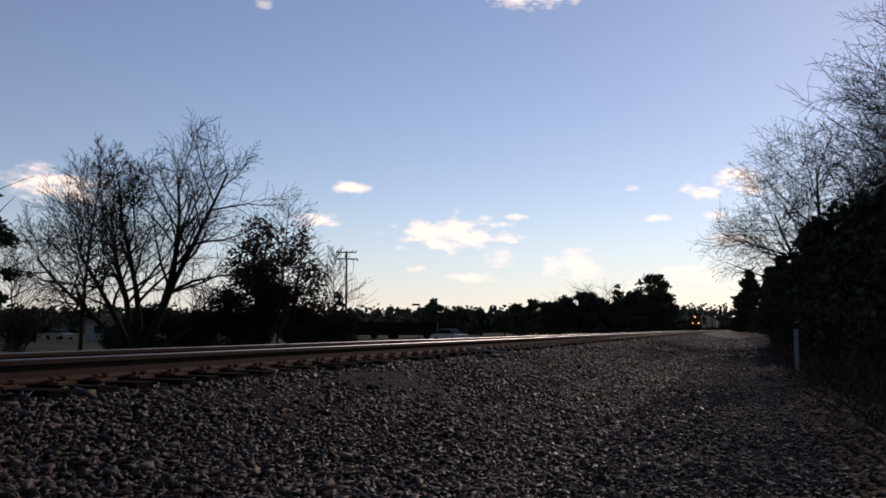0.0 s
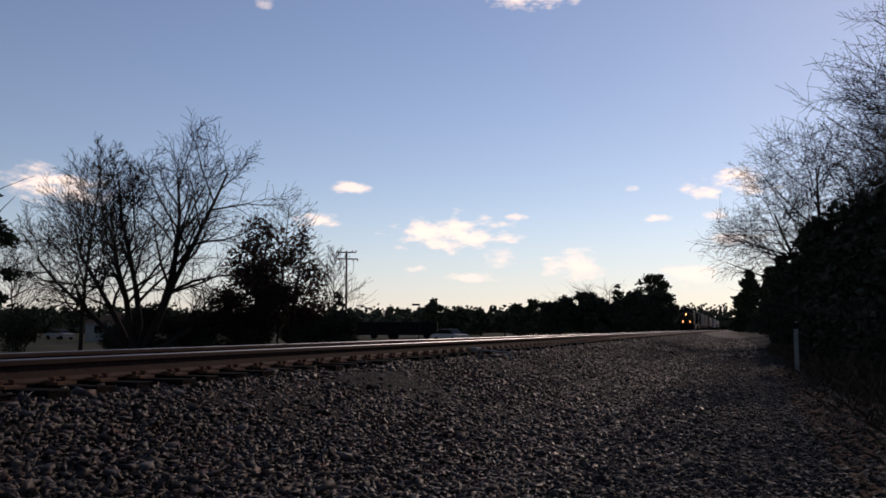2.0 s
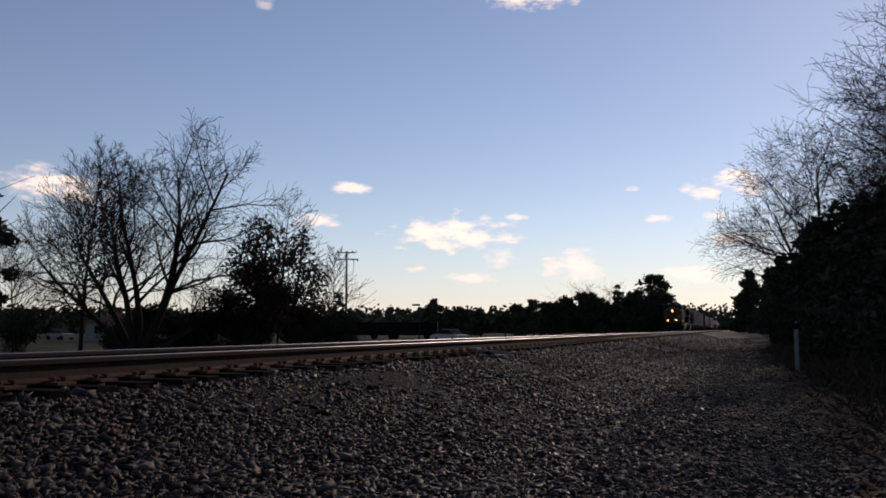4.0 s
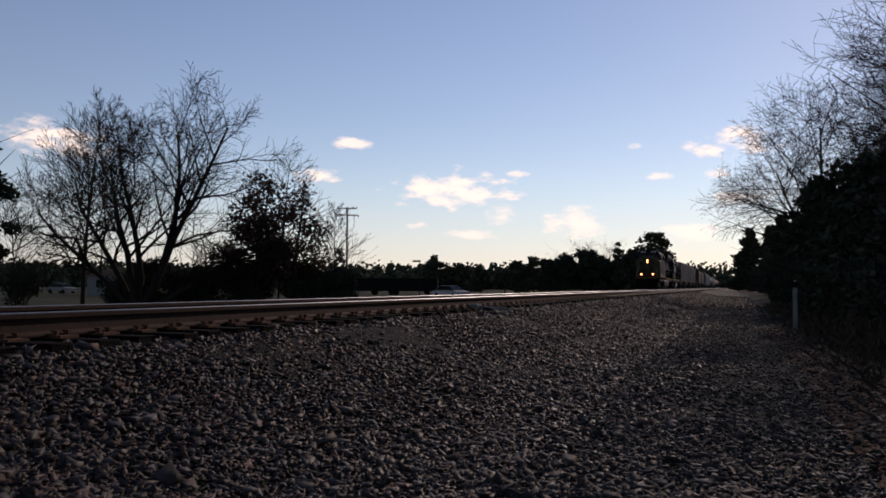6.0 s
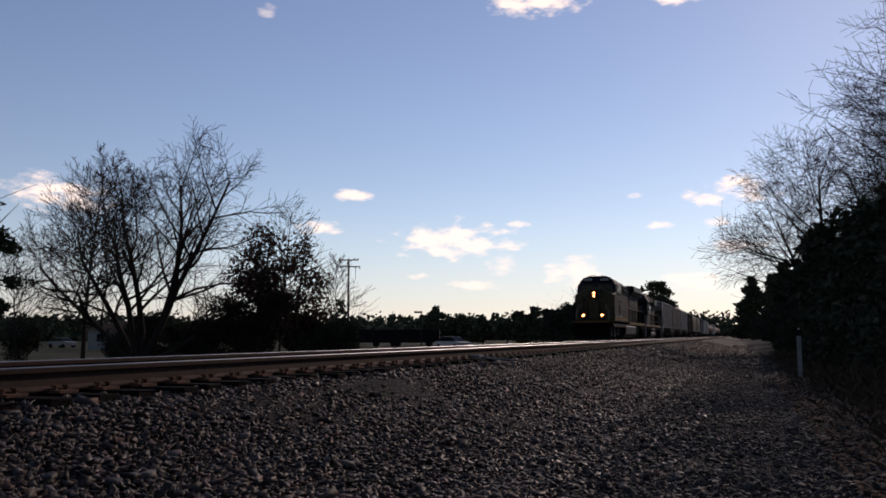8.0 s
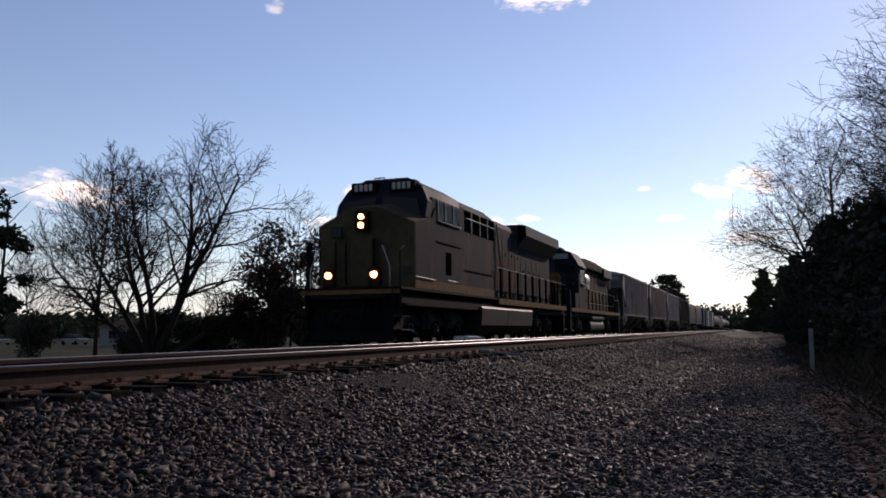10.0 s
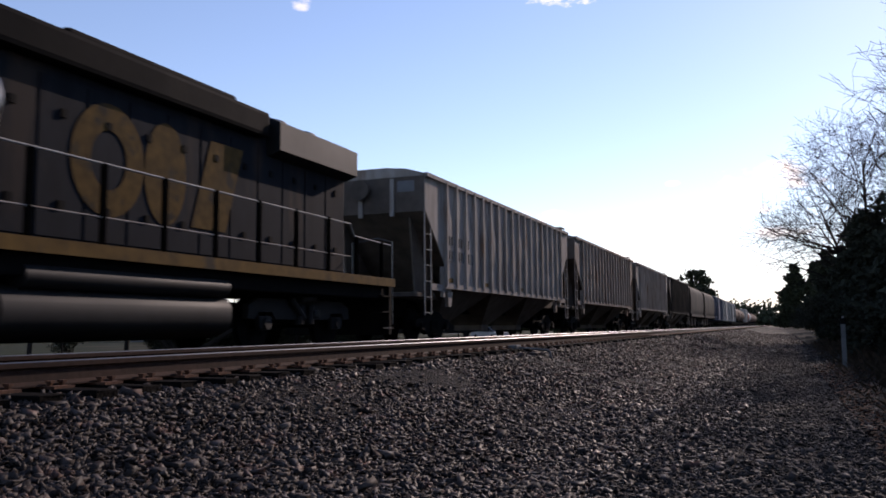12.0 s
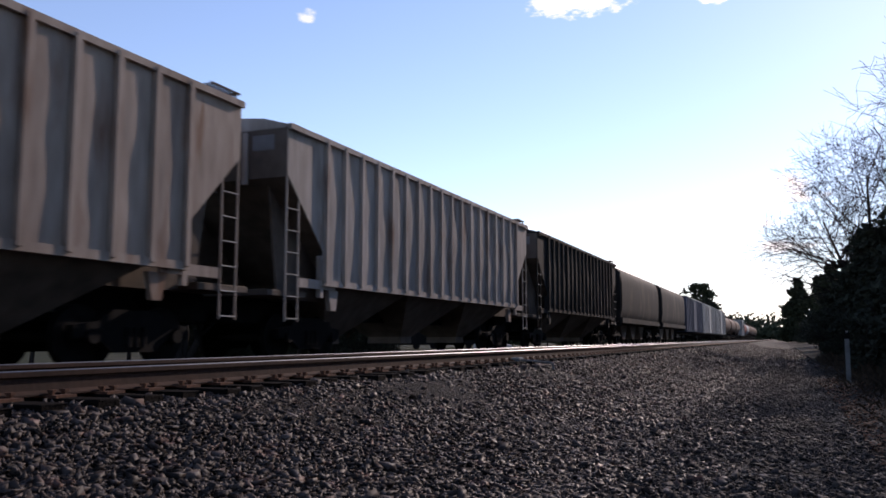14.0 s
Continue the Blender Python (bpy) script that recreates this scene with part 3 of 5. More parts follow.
def wheelset(parent, y, r=0.48):
    g = Geo()
    for s in (-1, 1):
        g.tube([(s * 0.69, 0, 0), (s * 0.72, 0, 0), (s * 0.722, 0, 0), (s * 0.79, 0, 0), (s * 0.8, 0, 0)], [r + 0.025, r + 0.025, r + 0.006, r, r - 0.02], 28)
        g.tube([(s * 0.78, 0, 0), (s * 0.84, 0, 0)], [0.13, 0.11], 14)
    g.tube([(-0.8, 0, 0), (0.8, 0, 0)], 0.085, 12)
    for k in range(6):
        a = k * math.pi / 3
        for s in (-1, 1):
            g.tube([(s * 0.81, 0.3 * math.cos(a), 0.3 * math.sin(a)), (s * 0.815, 0.3 * math.cos(a), 0.3 * math.sin(a))], 0.05, 8)
    ob = part("wheelset", g, M["black"], parent, "worn steel wheels on an axle", soft=True)
    ob.matrix_basis = pose(0, y, r)
    return ob


def freight_truck(parent, y):
    """Three-piece bogie with two wheelsets."""
    t = part("bogie", Geo().box(-0.9, 0.9, y - 0.2, y + 0.2, 0.42, 0.72, 0.04).box(-0.3, 0.3, y - 0.3, y + 0.3, 0.7, 0.85, 0.03), M["black"], parent, "black cast-steel bogie")
    for s in (-1, 1):
        g = Geo().prism([(y - 1.2, 0.42), (y - 1.2, 0.62), (y - 0.75, 0.68), (y - 0.45, 0.86), (y + 0.45, 0.86), (y + 0.75, 0.68), (y + 1.2, 0.62), (y + 1.2, 0.42),
                         (y + 0.8, 0.46), (y + 0.42, 0.22), (y - 0.42, 0.22), (y - 0.8, 0.46)], s * 0.95 - 0.07, s * 0.95 + 0.07, "x")
        for k in (-0.16, 0, 0.16):
            g.tube([(s * 1.03, y + k, 0.3), (s * 1.03, y + k, 0.6)], 0.06, 10)
        for k in (-0.88, 0.88):
            g.tube([(s * 0.9, y + k, 0.46), (s * 1.1, y + k, 0.46)], 0.11, 12)
        part("side_frame", g, M["black"], t)
    return [wheelset(parent, y - 0.88, 0.46), wheelset(parent, y + 0.88, 0.46)]


def loco_truck(parent, y, offsets, label="dusty cast-steel locomotive bogie"):
    lo, hi = offsets[0], offsets[-1]
    t = part("bogie", Geo().box(-0.8, 0.8, y + lo + 0.6, y + hi - 0.6, 0.5, 0.95, 0.05), M["black"], parent, label)
    for s in (-1, 1):
        g = Geo()
        pts = [(y + lo - 0.55, 0.62), (y + lo - 0.55, 0.86), (y + lo - 0.2, 1.0), (y + hi + 0.2, 1.0), (y + hi + 0.55, 0.86), (y + hi + 0.55, 0.62)]
        for o in offsets[::-1]:
            pts += [(y + o + 0.34, 0.6), (y + o + 0.22, 0.74), (y + o - 0.22, 0.74), (y + o - 0.34, 0.6)]
        g.prism(pts, s * 1.0 - 0.07, s * 1.0 + 0.07, "x")
        for o in offsets:
            g.tube([(s * 0.95, y + o, 0.52), (s * 1.14, y + o, 0.52)], [0.14, 0.12], 14)
            g.box(s * 1.02 - 0.06, s * 1.02 + 0.06, y + o - 0.2, y + o + 0.2, 0.4, 0.66, 0.02)
        for a, b in zip(offsets, offsets[1:]):
            m = y + (a + b) / 2
            for k in (-0.2, 0.2):
                g.tube([(s * 1.09, m + k, 0.5), (s * 1.09, m + k, 0.9)], 0.09, 10)
            g.tube([(s * 1.13, m - 0.6, 1.02), (s * 1.13, m - 0.1, 0.62)], 0.07, 8)
            g.box(s * 1.13 - 0.05, s * 1.13 + 0.05, m + 0.25, m + 0.5, 0.62, 0.8, 0.03)
            g.tube([(s * 1.14, m - 0.3, 1.02), (s * 1.14, m + 0.25, 1.02)], 0.1, 12)
        part("side_frame", g, M["tank"] if s > 0 else M["black"], t, soft=True)
    return [wheelset(parent, y + o, 0.52) for o in offsets]


def coupler(parent, y, way_y):
    part("coupler", Geo().box(-0.09, 0.09, min(y, y + way_y * 0.7), max(y, y + way_y * 0.7), 0.75, 0.95, 0.03).box(-0.17, 0.17, min(y, y + way_y * 0.25), max(y, y + way_y * 0.25), 0.68, 1.0, 0.05), M["black"], parent, "cast-steel knuckle coupler")


def rail_run(parent, pts, r=0.018, mat="black", name="handrail", label=""):
    return part(name, Geo().tube(pts, r, 7), M[mat], parent, label, soft=True)


def bars(parent, name, x, y0, z0, cells, cell, height, mat, gap=0.35):
    """Writing that stays unread: plain upright bars of its size on a side at x."""
    for i in range(cells):
        y = y0 + i * cell
        part(name, Geo().box(x, x + 0.006, y, y + cell * (1 - gap), z0, z0 + height), M[mat], parent)


WHEELS = []


def modern_locomotive():
    """Six-axle road engine, wide nose, winged radiator; 22.5 long."""
    L = 22.5
    loco = thing("diesel_locomotive", "six-axle diesel locomotive, dark blue-grey with dirty yellow nose, headlights lit", "locomotive")
    part("underframe", Geo().box(-1.45, 1.45, 1.0, L - 0.9, 1.12, 1.42, 0.03).box(-1.1, 1.1, 1.5, L - 1.5, 0.95, 1.14), M["black"], loco, "sooty black underframe")
    part("walkway", Geo().box(-1.55, 1.55, 0.75, L - 0.65, 1.55, 1.62, 0.01), M["black"], loco)
    for s in (-1, 1):
        part("sill_stripe", Geo().box(s * 1.56 - 0.012, s * 1.56 + 0.012, 9.9, L - 0.65, 1.4, 1.615), M["yellow"], loco, "dirty yellow sill stripe")
    # pilot and front
    part("pilot", Geo().prism([(1.0, 0.2), (1.0, 0.95), (1.1, 0.95), (1.1, 0.5), (0.8, 0.16), (0.75, 0.2)], -1.3, 1.3, "x").box(-1.2, 1.2, 1.1, 1.2, 0.9, 1.55), M["black"], loco, "black pilot plough")
    part("end_platform", Geo().box(-1.5, 1.5, 0.75, 0.79, 1.44, 1.6), M["yellow"], loco, "dirty yellow platform edge")
    for x in (-0.75, -0.55, -0.4, 0.4, 0.55, 0.75):
        part("brake_hose", Geo().tube([(x, 1.0, 1.3), (x * 1.05, 0.8, 1.0), (x * 0.95, 0.75, 0.6), (x * 0.9, 0.85, 0.45)], 0.03, 7), M["black"], loco, soft=True)
    part("pilot", Geo().box(-1.45, 1.45, L - 0.9, L - 0.65, 0.3, 1.55, 0.02), M["black"], loco)
    coupler(loco, 0.0, 1), coupler(loco, L, -1)
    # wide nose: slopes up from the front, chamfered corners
    nose = part("nose", nose_geo(1.68, 3.3, 1.62, 3.48, 3.95, 1.495), M["noseshade"], loco, "dirty yellow wide nose, darkened for shade")
    part("nose_door", Geo().box(-0.35, 0.35, 1.5, 1.56, 1.7, 3.1, 0.01), M["noseshade"], nose)
    for x in (-0.75, -0.42, 0.42):
        part("grab_rail", Geo().tube([(x, 1.5, 1.75), (x, 1.42, 1.8), (x, 1.42, 2.95), (x, 1.5, 3.0)], 0.03, 7), M["black"], nose)
    part("headlight_housing", Geo().box(-0.2, 0.2, 1.5, 1.66, 3.26, 3.84, 0.03), M["black"], nose)
    part("nose_window", Geo().box(-0.95, -0.62, 1.5, 1.57, 3.08, 3.4, 0.03), M["glass"], nose)
    for z in (3.42, 3.66):
        part("headlight", Geo().tube([(0, 1.47, z), (0, 1.53, z)], [0.08, 0.09], 16), M["lamp"], nose, "lit round headlight", soft=True)
    for x in (-0.69, 0.69):
        part("ditch_light", Geo().tube([(x, 0.82, 1.97), (x, 0.9, 1.97)], [0.085, 0.1], 16), M["lamp"], loco, "lit ditch light", soft=True)
        part("light_housing", Geo().box(x - 0.17, x + 0.17, 0.88, 1.05, 1.6, 2.16, 0.02), M["black"], loco, "black ditch light bracket")
    part("corner_panel", Geo().box(-1.45, -1.3, 0.95, 1.1, 1.62, 2.95, 0.02), M["black"], loco)
    part("anticlimber", Geo().box(-1.1, 1.1, 0.62, 0.8, 1.3, 1.44, 0.02), M["black"], loco)
    # cab
    roof = [(-1.46, 3.75), (-1.46, 4.25), (-1.2, 4.74), (-0.7, 5.04), (0.7, 5.04), (1.2, 4.74), (1.46, 4.25), (1.46, 3.75)]
    cab = part("cab", cab_geo(3.5, 6.2), M["blue"], loco, "dull grey-blue cab side")
    part("cab_roof", roof_geo(roof, 2.75, 3.4, 6.25), M["roofblue"], cab, "dark blue cab roof")
    for s in (-1, 1):
        part("windshield", Geo().prism([(s * 0.12, 4.02), (s * 1.3, 3.82), (s * 1.2, 4.3), (s * 0.12, 4.42)], 2.76, 2.8), M["glass"], cab, "dark windshield")
        part("number_board", Geo().box(s * 0.62 - 0.42, s * 0.62 + 0.42, 2.98, 3.4, 4.6, 4.92, 0.02), M["black"], cab, "black number board")
        for k in range(4):
            part("number_bar", Geo().box(s * 0.62 - 0.3 + 0.16 * k, s * 0.62 - 0.2 + 0.16 * k, 2.965, 2.98, 4.66, 4.86), M["white"], cab)
        for y0, y1 in ((3.75, 4.25), (4.4, 5.0), (5.15, 5.75)):
            w = part("cab_window", Geo().box(s * 1.47 - 0.02, s * 1.47 + 0.02, y0, y1, 3.78, 4.34, 0.02), M["glass"], cab, "dark cab window")
            part("window_frame", Geo().box(s * 1.49 - 0.015, s * 1.49 + 0.015, y0 - 0.04, y0, 3.74, 4.38).box(s * 1.49 - 0.015, s * 1.49 + 0.03, y0 - 0.05, y1 + 0.05, 3.72, 3.76), M["steel"], w)
    part("horn", Geo().tube([(0.2, 5.2, 5.1), (0.2, 4.8, 5.12)], [0.04, 0.08], 8).box(0.12, 0.28, 5.1, 5.25, 5.0, 5.1), M["black"], cab, soft=True)
    rail_run(cab, [(-0.5, 3.5, 5.0), (-0.5, 3.48, 5.12), (-0.15, 3.48, 5.12), (-0.15, 3.5, 5.0)], 0.02)
    for s in (-1, 1):
        part("body_stripe", Geo().box(s * 1.508 - 0.004, s * 1.508 + 0.004, 1.85, 6.2, 1.64, 1.9), M["yellow"], loco, "faded yellow body stripe")
        part("body_stripe", Geo().box(s * 1.436 - 0.004, s * 1.436 + 0.004, 6.2, 9.9, 1.64, 1.9), M["yellow"], loco)
    rail_run(loco, [(1.54, 1.8, 1.95), (1.54, 3.3, 1.92)], 0.014, "steel")
    rail_run(loco, [(1.53, 4.45, 1.98), (1.53, 5.4, 1.96)], 0.016, "steel")
    # equipment hood and long hood
    part("equipment_hood", Geo().box(-1.43, 1.43, 6.2, 9.9, 1.62, 4.45, 0.03).prism([(-1.43, 4.44), (-0.95, 4.84), (0.95, 4.84), (1.43, 4.44)], 6.2, 9.9), M["blue"], loco, "weathered blue-grey equipment hood")
    # Louvres are flat panels; the openings' darkness is put into their colour.
    for y0 in (6.35, 7.3, 8.2, 9.1):
        part("louvre", Geo().box(1.42, 1.446, y0, y0 + 0.7, 3.72, 4.42, 0.01), M["void"], loco, "air louvre, its dark opening painted black")
        part("louvre_post", Geo().box(1.42, 1.452, y0 + 0.72, y0 + 0.78, 3.68, 4.42, 0.01), M["steel"], loco)
    part("air_intake", Geo().box(1.45, 1.48, 4.45, 4.95, 2.15, 2.85, 0.01), M["void"], loco)
    part("belt_rail", Geo().box(1.46, 1.5, 3.6, 5.9, 3.1, 3.14).box(1.43, 1.46, 6.0, 9.6, 2.42, 2.47), M["black"], loco)
    part("long_hood", Geo().box(-1.12, 1.12, 9.9, 20.15, 1.62, 4.46, 0.04).prism([(-1.12, 4.45), (-0.85, 4.74), (0.85, 4.74), (1.12, 4.45)], 9.9, 14.28), M["blue"], loco, "weathered blue-grey engine hood")
    rng = random.Random(4)
    for i in range(9):
        y0 = 10.05 + i * 0.92
        part("hood_door", Geo().box(1.115, 1.14, y0, y0 + 0.86, 1.72, 4.2 if y0 < 13.5 else 3.5, 0.012), M["blue"], loco)
        part("door_latch", Geo().box(1.14, 1.165, y0 + 0.4, y0 + 0.47, 3.4 if y0 < 14 else 2.9, 3.5 if y0 < 14 else 3.0), M["black"], loco)
        if i < 4:
            part("rust_patch", Geo().prism([(y0 + 0.05, 2.3 + rng.uniform(0, 0.4)), (y0 + 0.35, 2.1), (y0 + 0.8, 2.4), (y0 + 0.82, 2.9), (y0 + 0.6, 3.3 + rng.uniform(0, 0.3)), (y0 + 0.3, 3.0), (y0 + 0.1, 3.3)], 1.139, 1.143, "x"), M["rustpaint"], loco)
    # radiator wing
    part("radiator", Geo().prism([(-1.12, 3.95), (-1.5, 4.4), (-1.5, 4.82), (-1.3, 4.88), (1.3, 4.88), (1.5, 4.82), (1.5, 4.4), (1.12, 3.95)], 14.3, 20.65), M["tank"], loco, "overhanging grey radiator section")
    part("radiator_screen", Geo().prism([(1.14, 4.0), (1.48, 4.42), (1.48, 4.8), (1.14, 4.85)], 14.27, 14.3), M["void"], loco, "sooty black radiator front")
    part("exhaust_stack", Geo().box(-0.4, 0.4, 11.6, 12.8, 4.5, 4.72, 0.05), M["black"], loco)
    # fuel tank, steps, handrails
    tankg = [(-1.5, 1.28), (1.5, 1.28), (1.55, 1.2), (1.5, 0.62), (1.2, 0.3), (-1.2, 0.3), (-1.5, 0.62), (-1.55, 1.2)]
    for a, b in ((7.9, 11.2), (11.24, 15.0)):
        part("fuel_tank", Geo().prism(tankg, a, b), M["tank"], loco, "grey underslung fuel tank")
    for y0, way_y in ((0.75, 1), (L - 0.65, -1)):
        for s in (-1, 1):
            lo, hi = min(y0, y0 + way_y * 0.65), max(y0, y0 + way_y * 0.65)
            for z in (0.46, 0.82, 1.18):
                part("step", Geo().box(s * 1.5 - 0.2, s * 1.5 + 0.05, lo, hi, z, z + 0.03), M["black"], loco)
            part("step_back", Geo().box(s * 1.3 - 0.02, s * 1.3 + 0.02, lo, hi, 0.46, 1.55), M["black"], loco)
            part("step_edge", Geo().box(s * 1.54, s * 1.56, min(y0, y0 + way_y * 0.65), max(y0, y0 + way_y * 0.65), 0.455, 0.49), M["steel"], loco)
            rail_run(loco, [(s * 1.5, y0 + way_y * 0.03, 0.6), (s * 1.5, y0 + way_y * 0.03, 2.6), (s * 1.4, y0 + way_y * 0.5, 2.75)], 0.02, "black")
            rail_run(loco, [(s * 0.95, y0 + way_y * 0.1, 2.75), (s * 1.2, y0 + way_y * 0.05, 2.15), (s * 1.2, y0 + way_y * 0.05, 1.62)], 0.018, "steel")
    for s in (-1, 1):
        rail_run(loco, [(s * 1.52, 9.9, 2.75), (s * 1.52, L - 0.8, 2.7)], 0.018, "white")
        for k in range(10):
            y = 10.3 + k * 1.22
            if y < L - 0.9:
                part("stanchion", Geo().box(s * 1.52 - 0.03, s * 1.52 + 0.03, y - 0.075, y + 0.075, 1.42, 2.74), M["void"], loco)
        rail_run(loco, [(s * 1.46, 6.4, 4.1), (s * 1.5, 6.45, 4.15), (s * 1.5, 9.6, 4.15), (s * 1.46, 9.65, 4.1)], 0.013, "steel")
    for x in (-1.45, -1.0, -0.6, 0.6, 1.0, 1.45):
        part("end_post", Geo().box(x - 0.05, x + 0.05, L - 0.86, L - 0.74, 1.6, 2.78 if abs(x) > 0.8 else 2.6, 0.01), M["void"], loco, "black end railing post")
    for s in (-1, 1):
        rail_run(loco, [(s * 1.45, L - 0.8, 2.76), (s * 1.0, L - 0.8, 2.76), (s * 0.6, L - 0.8, 2.58)], 0.02, "black")
        rail_run(loco, [(s * 1.3, L - 0.7, 1.2), (s * 1.25, L - 0.45, 0.9), (s * 1.0, L - 0.4, 1.0), (s * 0.8, L - 0.7, 1.3)], 0.03, "black", "jumper_cable")
    rail_run(loco, [(1.46, 10.0, 4.4), (1.5, 10.1, 3.6), (1.52, 10.4, 2.7)], 0.025, "black", "cable")
    rail_run(loco, [(-1.4, 0.95, 2.9), (-1.0, 0.95, 2.95), (-1.0, 0.95, 1.7)], 0.025, "black")
    WHEELS.extend(loco_truck(loco, 4.6, (-2.05, 0.0, 2.05)) + loco_truck(loco, 18.0, (-2.05, 0.0, 2.05)))
    return loco


def nose_geo(y0, y1, z0, z1, z2, half):
    """Chamfered nose: lower front edge at z1, top rises to z2 at the middle and towards y1."""
    g = Geo()
    front = [(-half, z0), (half, z0), (half, z1), (0.45, z2), (-0.45, z2), (-half, z1)]
    back = [(-half, z0), (half, z0), (half, z1 + 0.3), (0.5, z2 + 0.35), (-0.5, z2 + 0.35), (-half, z1 + 0.3)]
    g.v = [(x, y0 + (0.0 if abs(x) < half else 0.12), z) for x, z in front] + [(x, y1, z) for x, z in back]
    g.f = [(i, (i + 1) % 6, 6 + (i + 1) % 6, 6 + i) for i in range(6)] + [(5, 4, 3, 2, 1, 0), tuple(range(6, 12))]
    return g


def cab_geo(y0, y1):
    g = Geo().box(-1.47, 1.47, y0 - 0.2, y1, 1.62, 4.4, 0.02)
    g.prism([(1.86, 1.64), (y0, 1.64), (y0, 4.1), (3.2, 3.75), (1.86, 3.47)], 1.46, 1.505, "x")
    g.prism([(1.86, 1.64), (y0, 1.64), (y0, 4.1), (3.2, 3.75), (1.86, 3.47)], -1.505, -1.46, "x")
    return g


def roof_geo(outline, y_low, y_top, y_back):
    """A roof outline extruded back; its front rakes from y_low at the sill to y_top at the crown."""
    z0, z1 = min(p[1] for p in outline), max(p[1] for p in outline)
    n = len(outline)
    g = Geo()
    g.v = [(x * 1.005, y_low + (y_top - y_low) * 0.8 * (z - z0) / (z1 - z0), z) for x, z in outline] + [(x * 1.005, y_back, z) for x, z in outline]
    g.f = [(i, (i + 1) % n, n + (i + 1) % n, n + i) for i in range(n)] + [tuple(range(n))[::-1], tuple(range(n, 2 * n))]
    return g


def older_locomotive():
    """Road switcher with a low short nose, 18.4 long."""
    L = 18.4
    loco = thing("diesel_locomotive", "older road-switcher locomotive, faded blue-grey with large yellow emblem", "locomotive")
    part("underframe", Geo().box(-1.4, 1.4, 0.9, L - 0.8, 1.1, 1.42, 0.03), M["black"], loco, "sooty black underframe")
    part("walkway", Geo().box(-1.53, 1.53, 0.7, L - 0.6, 1.52, 1.6, 0.01), M["black"], loco)
    for s in (-1, 1):
        part("sill_stripe", Geo().box(s * 1.54 - 0.012, s * 1.54 + 0.012, 0.7, L - 0.6, 1.4, 1.595), M["yellow"], loco, "faded yellow sill stripe")
    part("pilot", Geo().box(-1.45, 1.45, 0.7, 0.85, 0.25, 1.5, 0.02), M["black"], loco)
    part("pilot", Geo().box(-1.45, 1.45, L - 0.75, L - 0.6, 0.25, 1.5, 0.02), M["black"], loco)
    coupler(loco, 0, 1), coupler(loco, L, -1)
    nose = part("nose", Geo().box(-0.98, 0.98, 1.3, 3.3, 1.6, 3.5, 0.12), M["blue"], loco, "low short nose with a dirty yellow front", soft=True)
    part("nose_front", Geo().prism([(-0.9, 1.65), (0.9, 1.65), (0.9, 3.3), (0.75, 3.44), (-0.75, 3.44), (-0.9, 3.3)], 1.27, 1.31), M["yellow"], nose, "dirty yellow nose front")
    part("nose_light", Geo().box(-0.2, 0.2, 1.22, 1.4, 2.9, 3.25, 0.03), M["black"], nose)
    cab = part("cab", Geo().prism([(-1.5, 1.6), (-1.5, 3.95), (-1.1, 4.6), (-0.55, 4.8), (0.55, 4.8), (1.1, 4.6), (1.5, 3.95), (1.5, 1.6)], 3.1, 5.05), M["blue"], loco, "faded blue-grey cab")
    part("cab_roof", Geo().prism([(-1.52, 3.96), (-1.12, 4.62), (-0.55, 4.82), (0.55, 4.82), (1.12, 4.62), (1.52, 3.96), (1.56, 3.93), (1.13, 4.67), (0.56, 4.87), (-0.56, 4.87), (-1.13, 4.67), (-1.56, 3.93)], 2.9, 5.15), M["roofblue"], cab)
    part("air_conditioner", Geo().box(-0.45, 0.45, 3.6, 4.6, 4.85, 5.05, 0.08), M["tank"], cab, soft=True)
    for s in (-1, 1):
        part("front_window", Geo().prism([(s * 0.2, 3.6), (s * 1.3, 3.5), (s * 1.3, 3.95), (s * 0.2, 4.2)], 3.07, 3.1), M["glass"], cab)
        part("number_board", Geo().box(s * 0.55 - 0.42, s * 0.55 + 0.42, 2.9, 3.1, 4.32, 4.62, 0.04), M["patch"], cab, "pale number board")
        part("cab_window", Geo().box(s * 1.5 - 0.02, s * 1.5 + 0.012, 3.5, 4.6, 3.0, 3.75, 0.02), M["glass"], cab)
        part("window_sill", Geo().box(s * 1.51 - 0.02, s * 1.51 + 0.06, 3.45, 4.65, 2.93, 2.98), M["steel"], cab)
        part("sun_visor", Geo().prism([(s * 1.5, 3.9), (s * 1.66, 3.86), (s * 1.66, 3.84), (s * 1.5, 3.86)], 3.45, 4.7), M["steel"], cab)
    part("battery_box", Geo().box(0.98, 1.49, 2.1, 3.1, 1.6, 2.4, 0.03), M["blue"], loco, "grey-blue box before the cab")
    hood = part("long_hood", Geo().box(-0.92, 0.92, 5.0, 16.4, 1.6, 4.4, 0.05).prism([(-0.92, 4.39), (-0.7, 4.62), (0.7, 4.62), (0.92, 4.39)], 5.0, 16.4), M["blue"], loco, "weathered blue-grey hood with many doors")
    part("intake_drum", Geo().tube([(0.98, 5.5, 3.25), (0.98, 6.75, 3.25)], [0.5, 0.5], 24).box(0.9, 1.44, 5.52, 6.73, 2.75, 3.3, 0.03), M["steel"], loco, "rounded pale air intake", soft=True)
    for i in range(11):
        y0 = 6.9 + i * 0.86
        part("hood_door", Geo().box(0.915, 0.94, y0, y0 + 0.8, 1.7, 3.95, 0.012), M["blue"], hood)
        for z in (2.1, 3.4):
            part("door_latch", Geo().box(0.94, 0.97, y0 + 0.36, y0 + 0.46, z, z + 0.12), M["black"], hood)
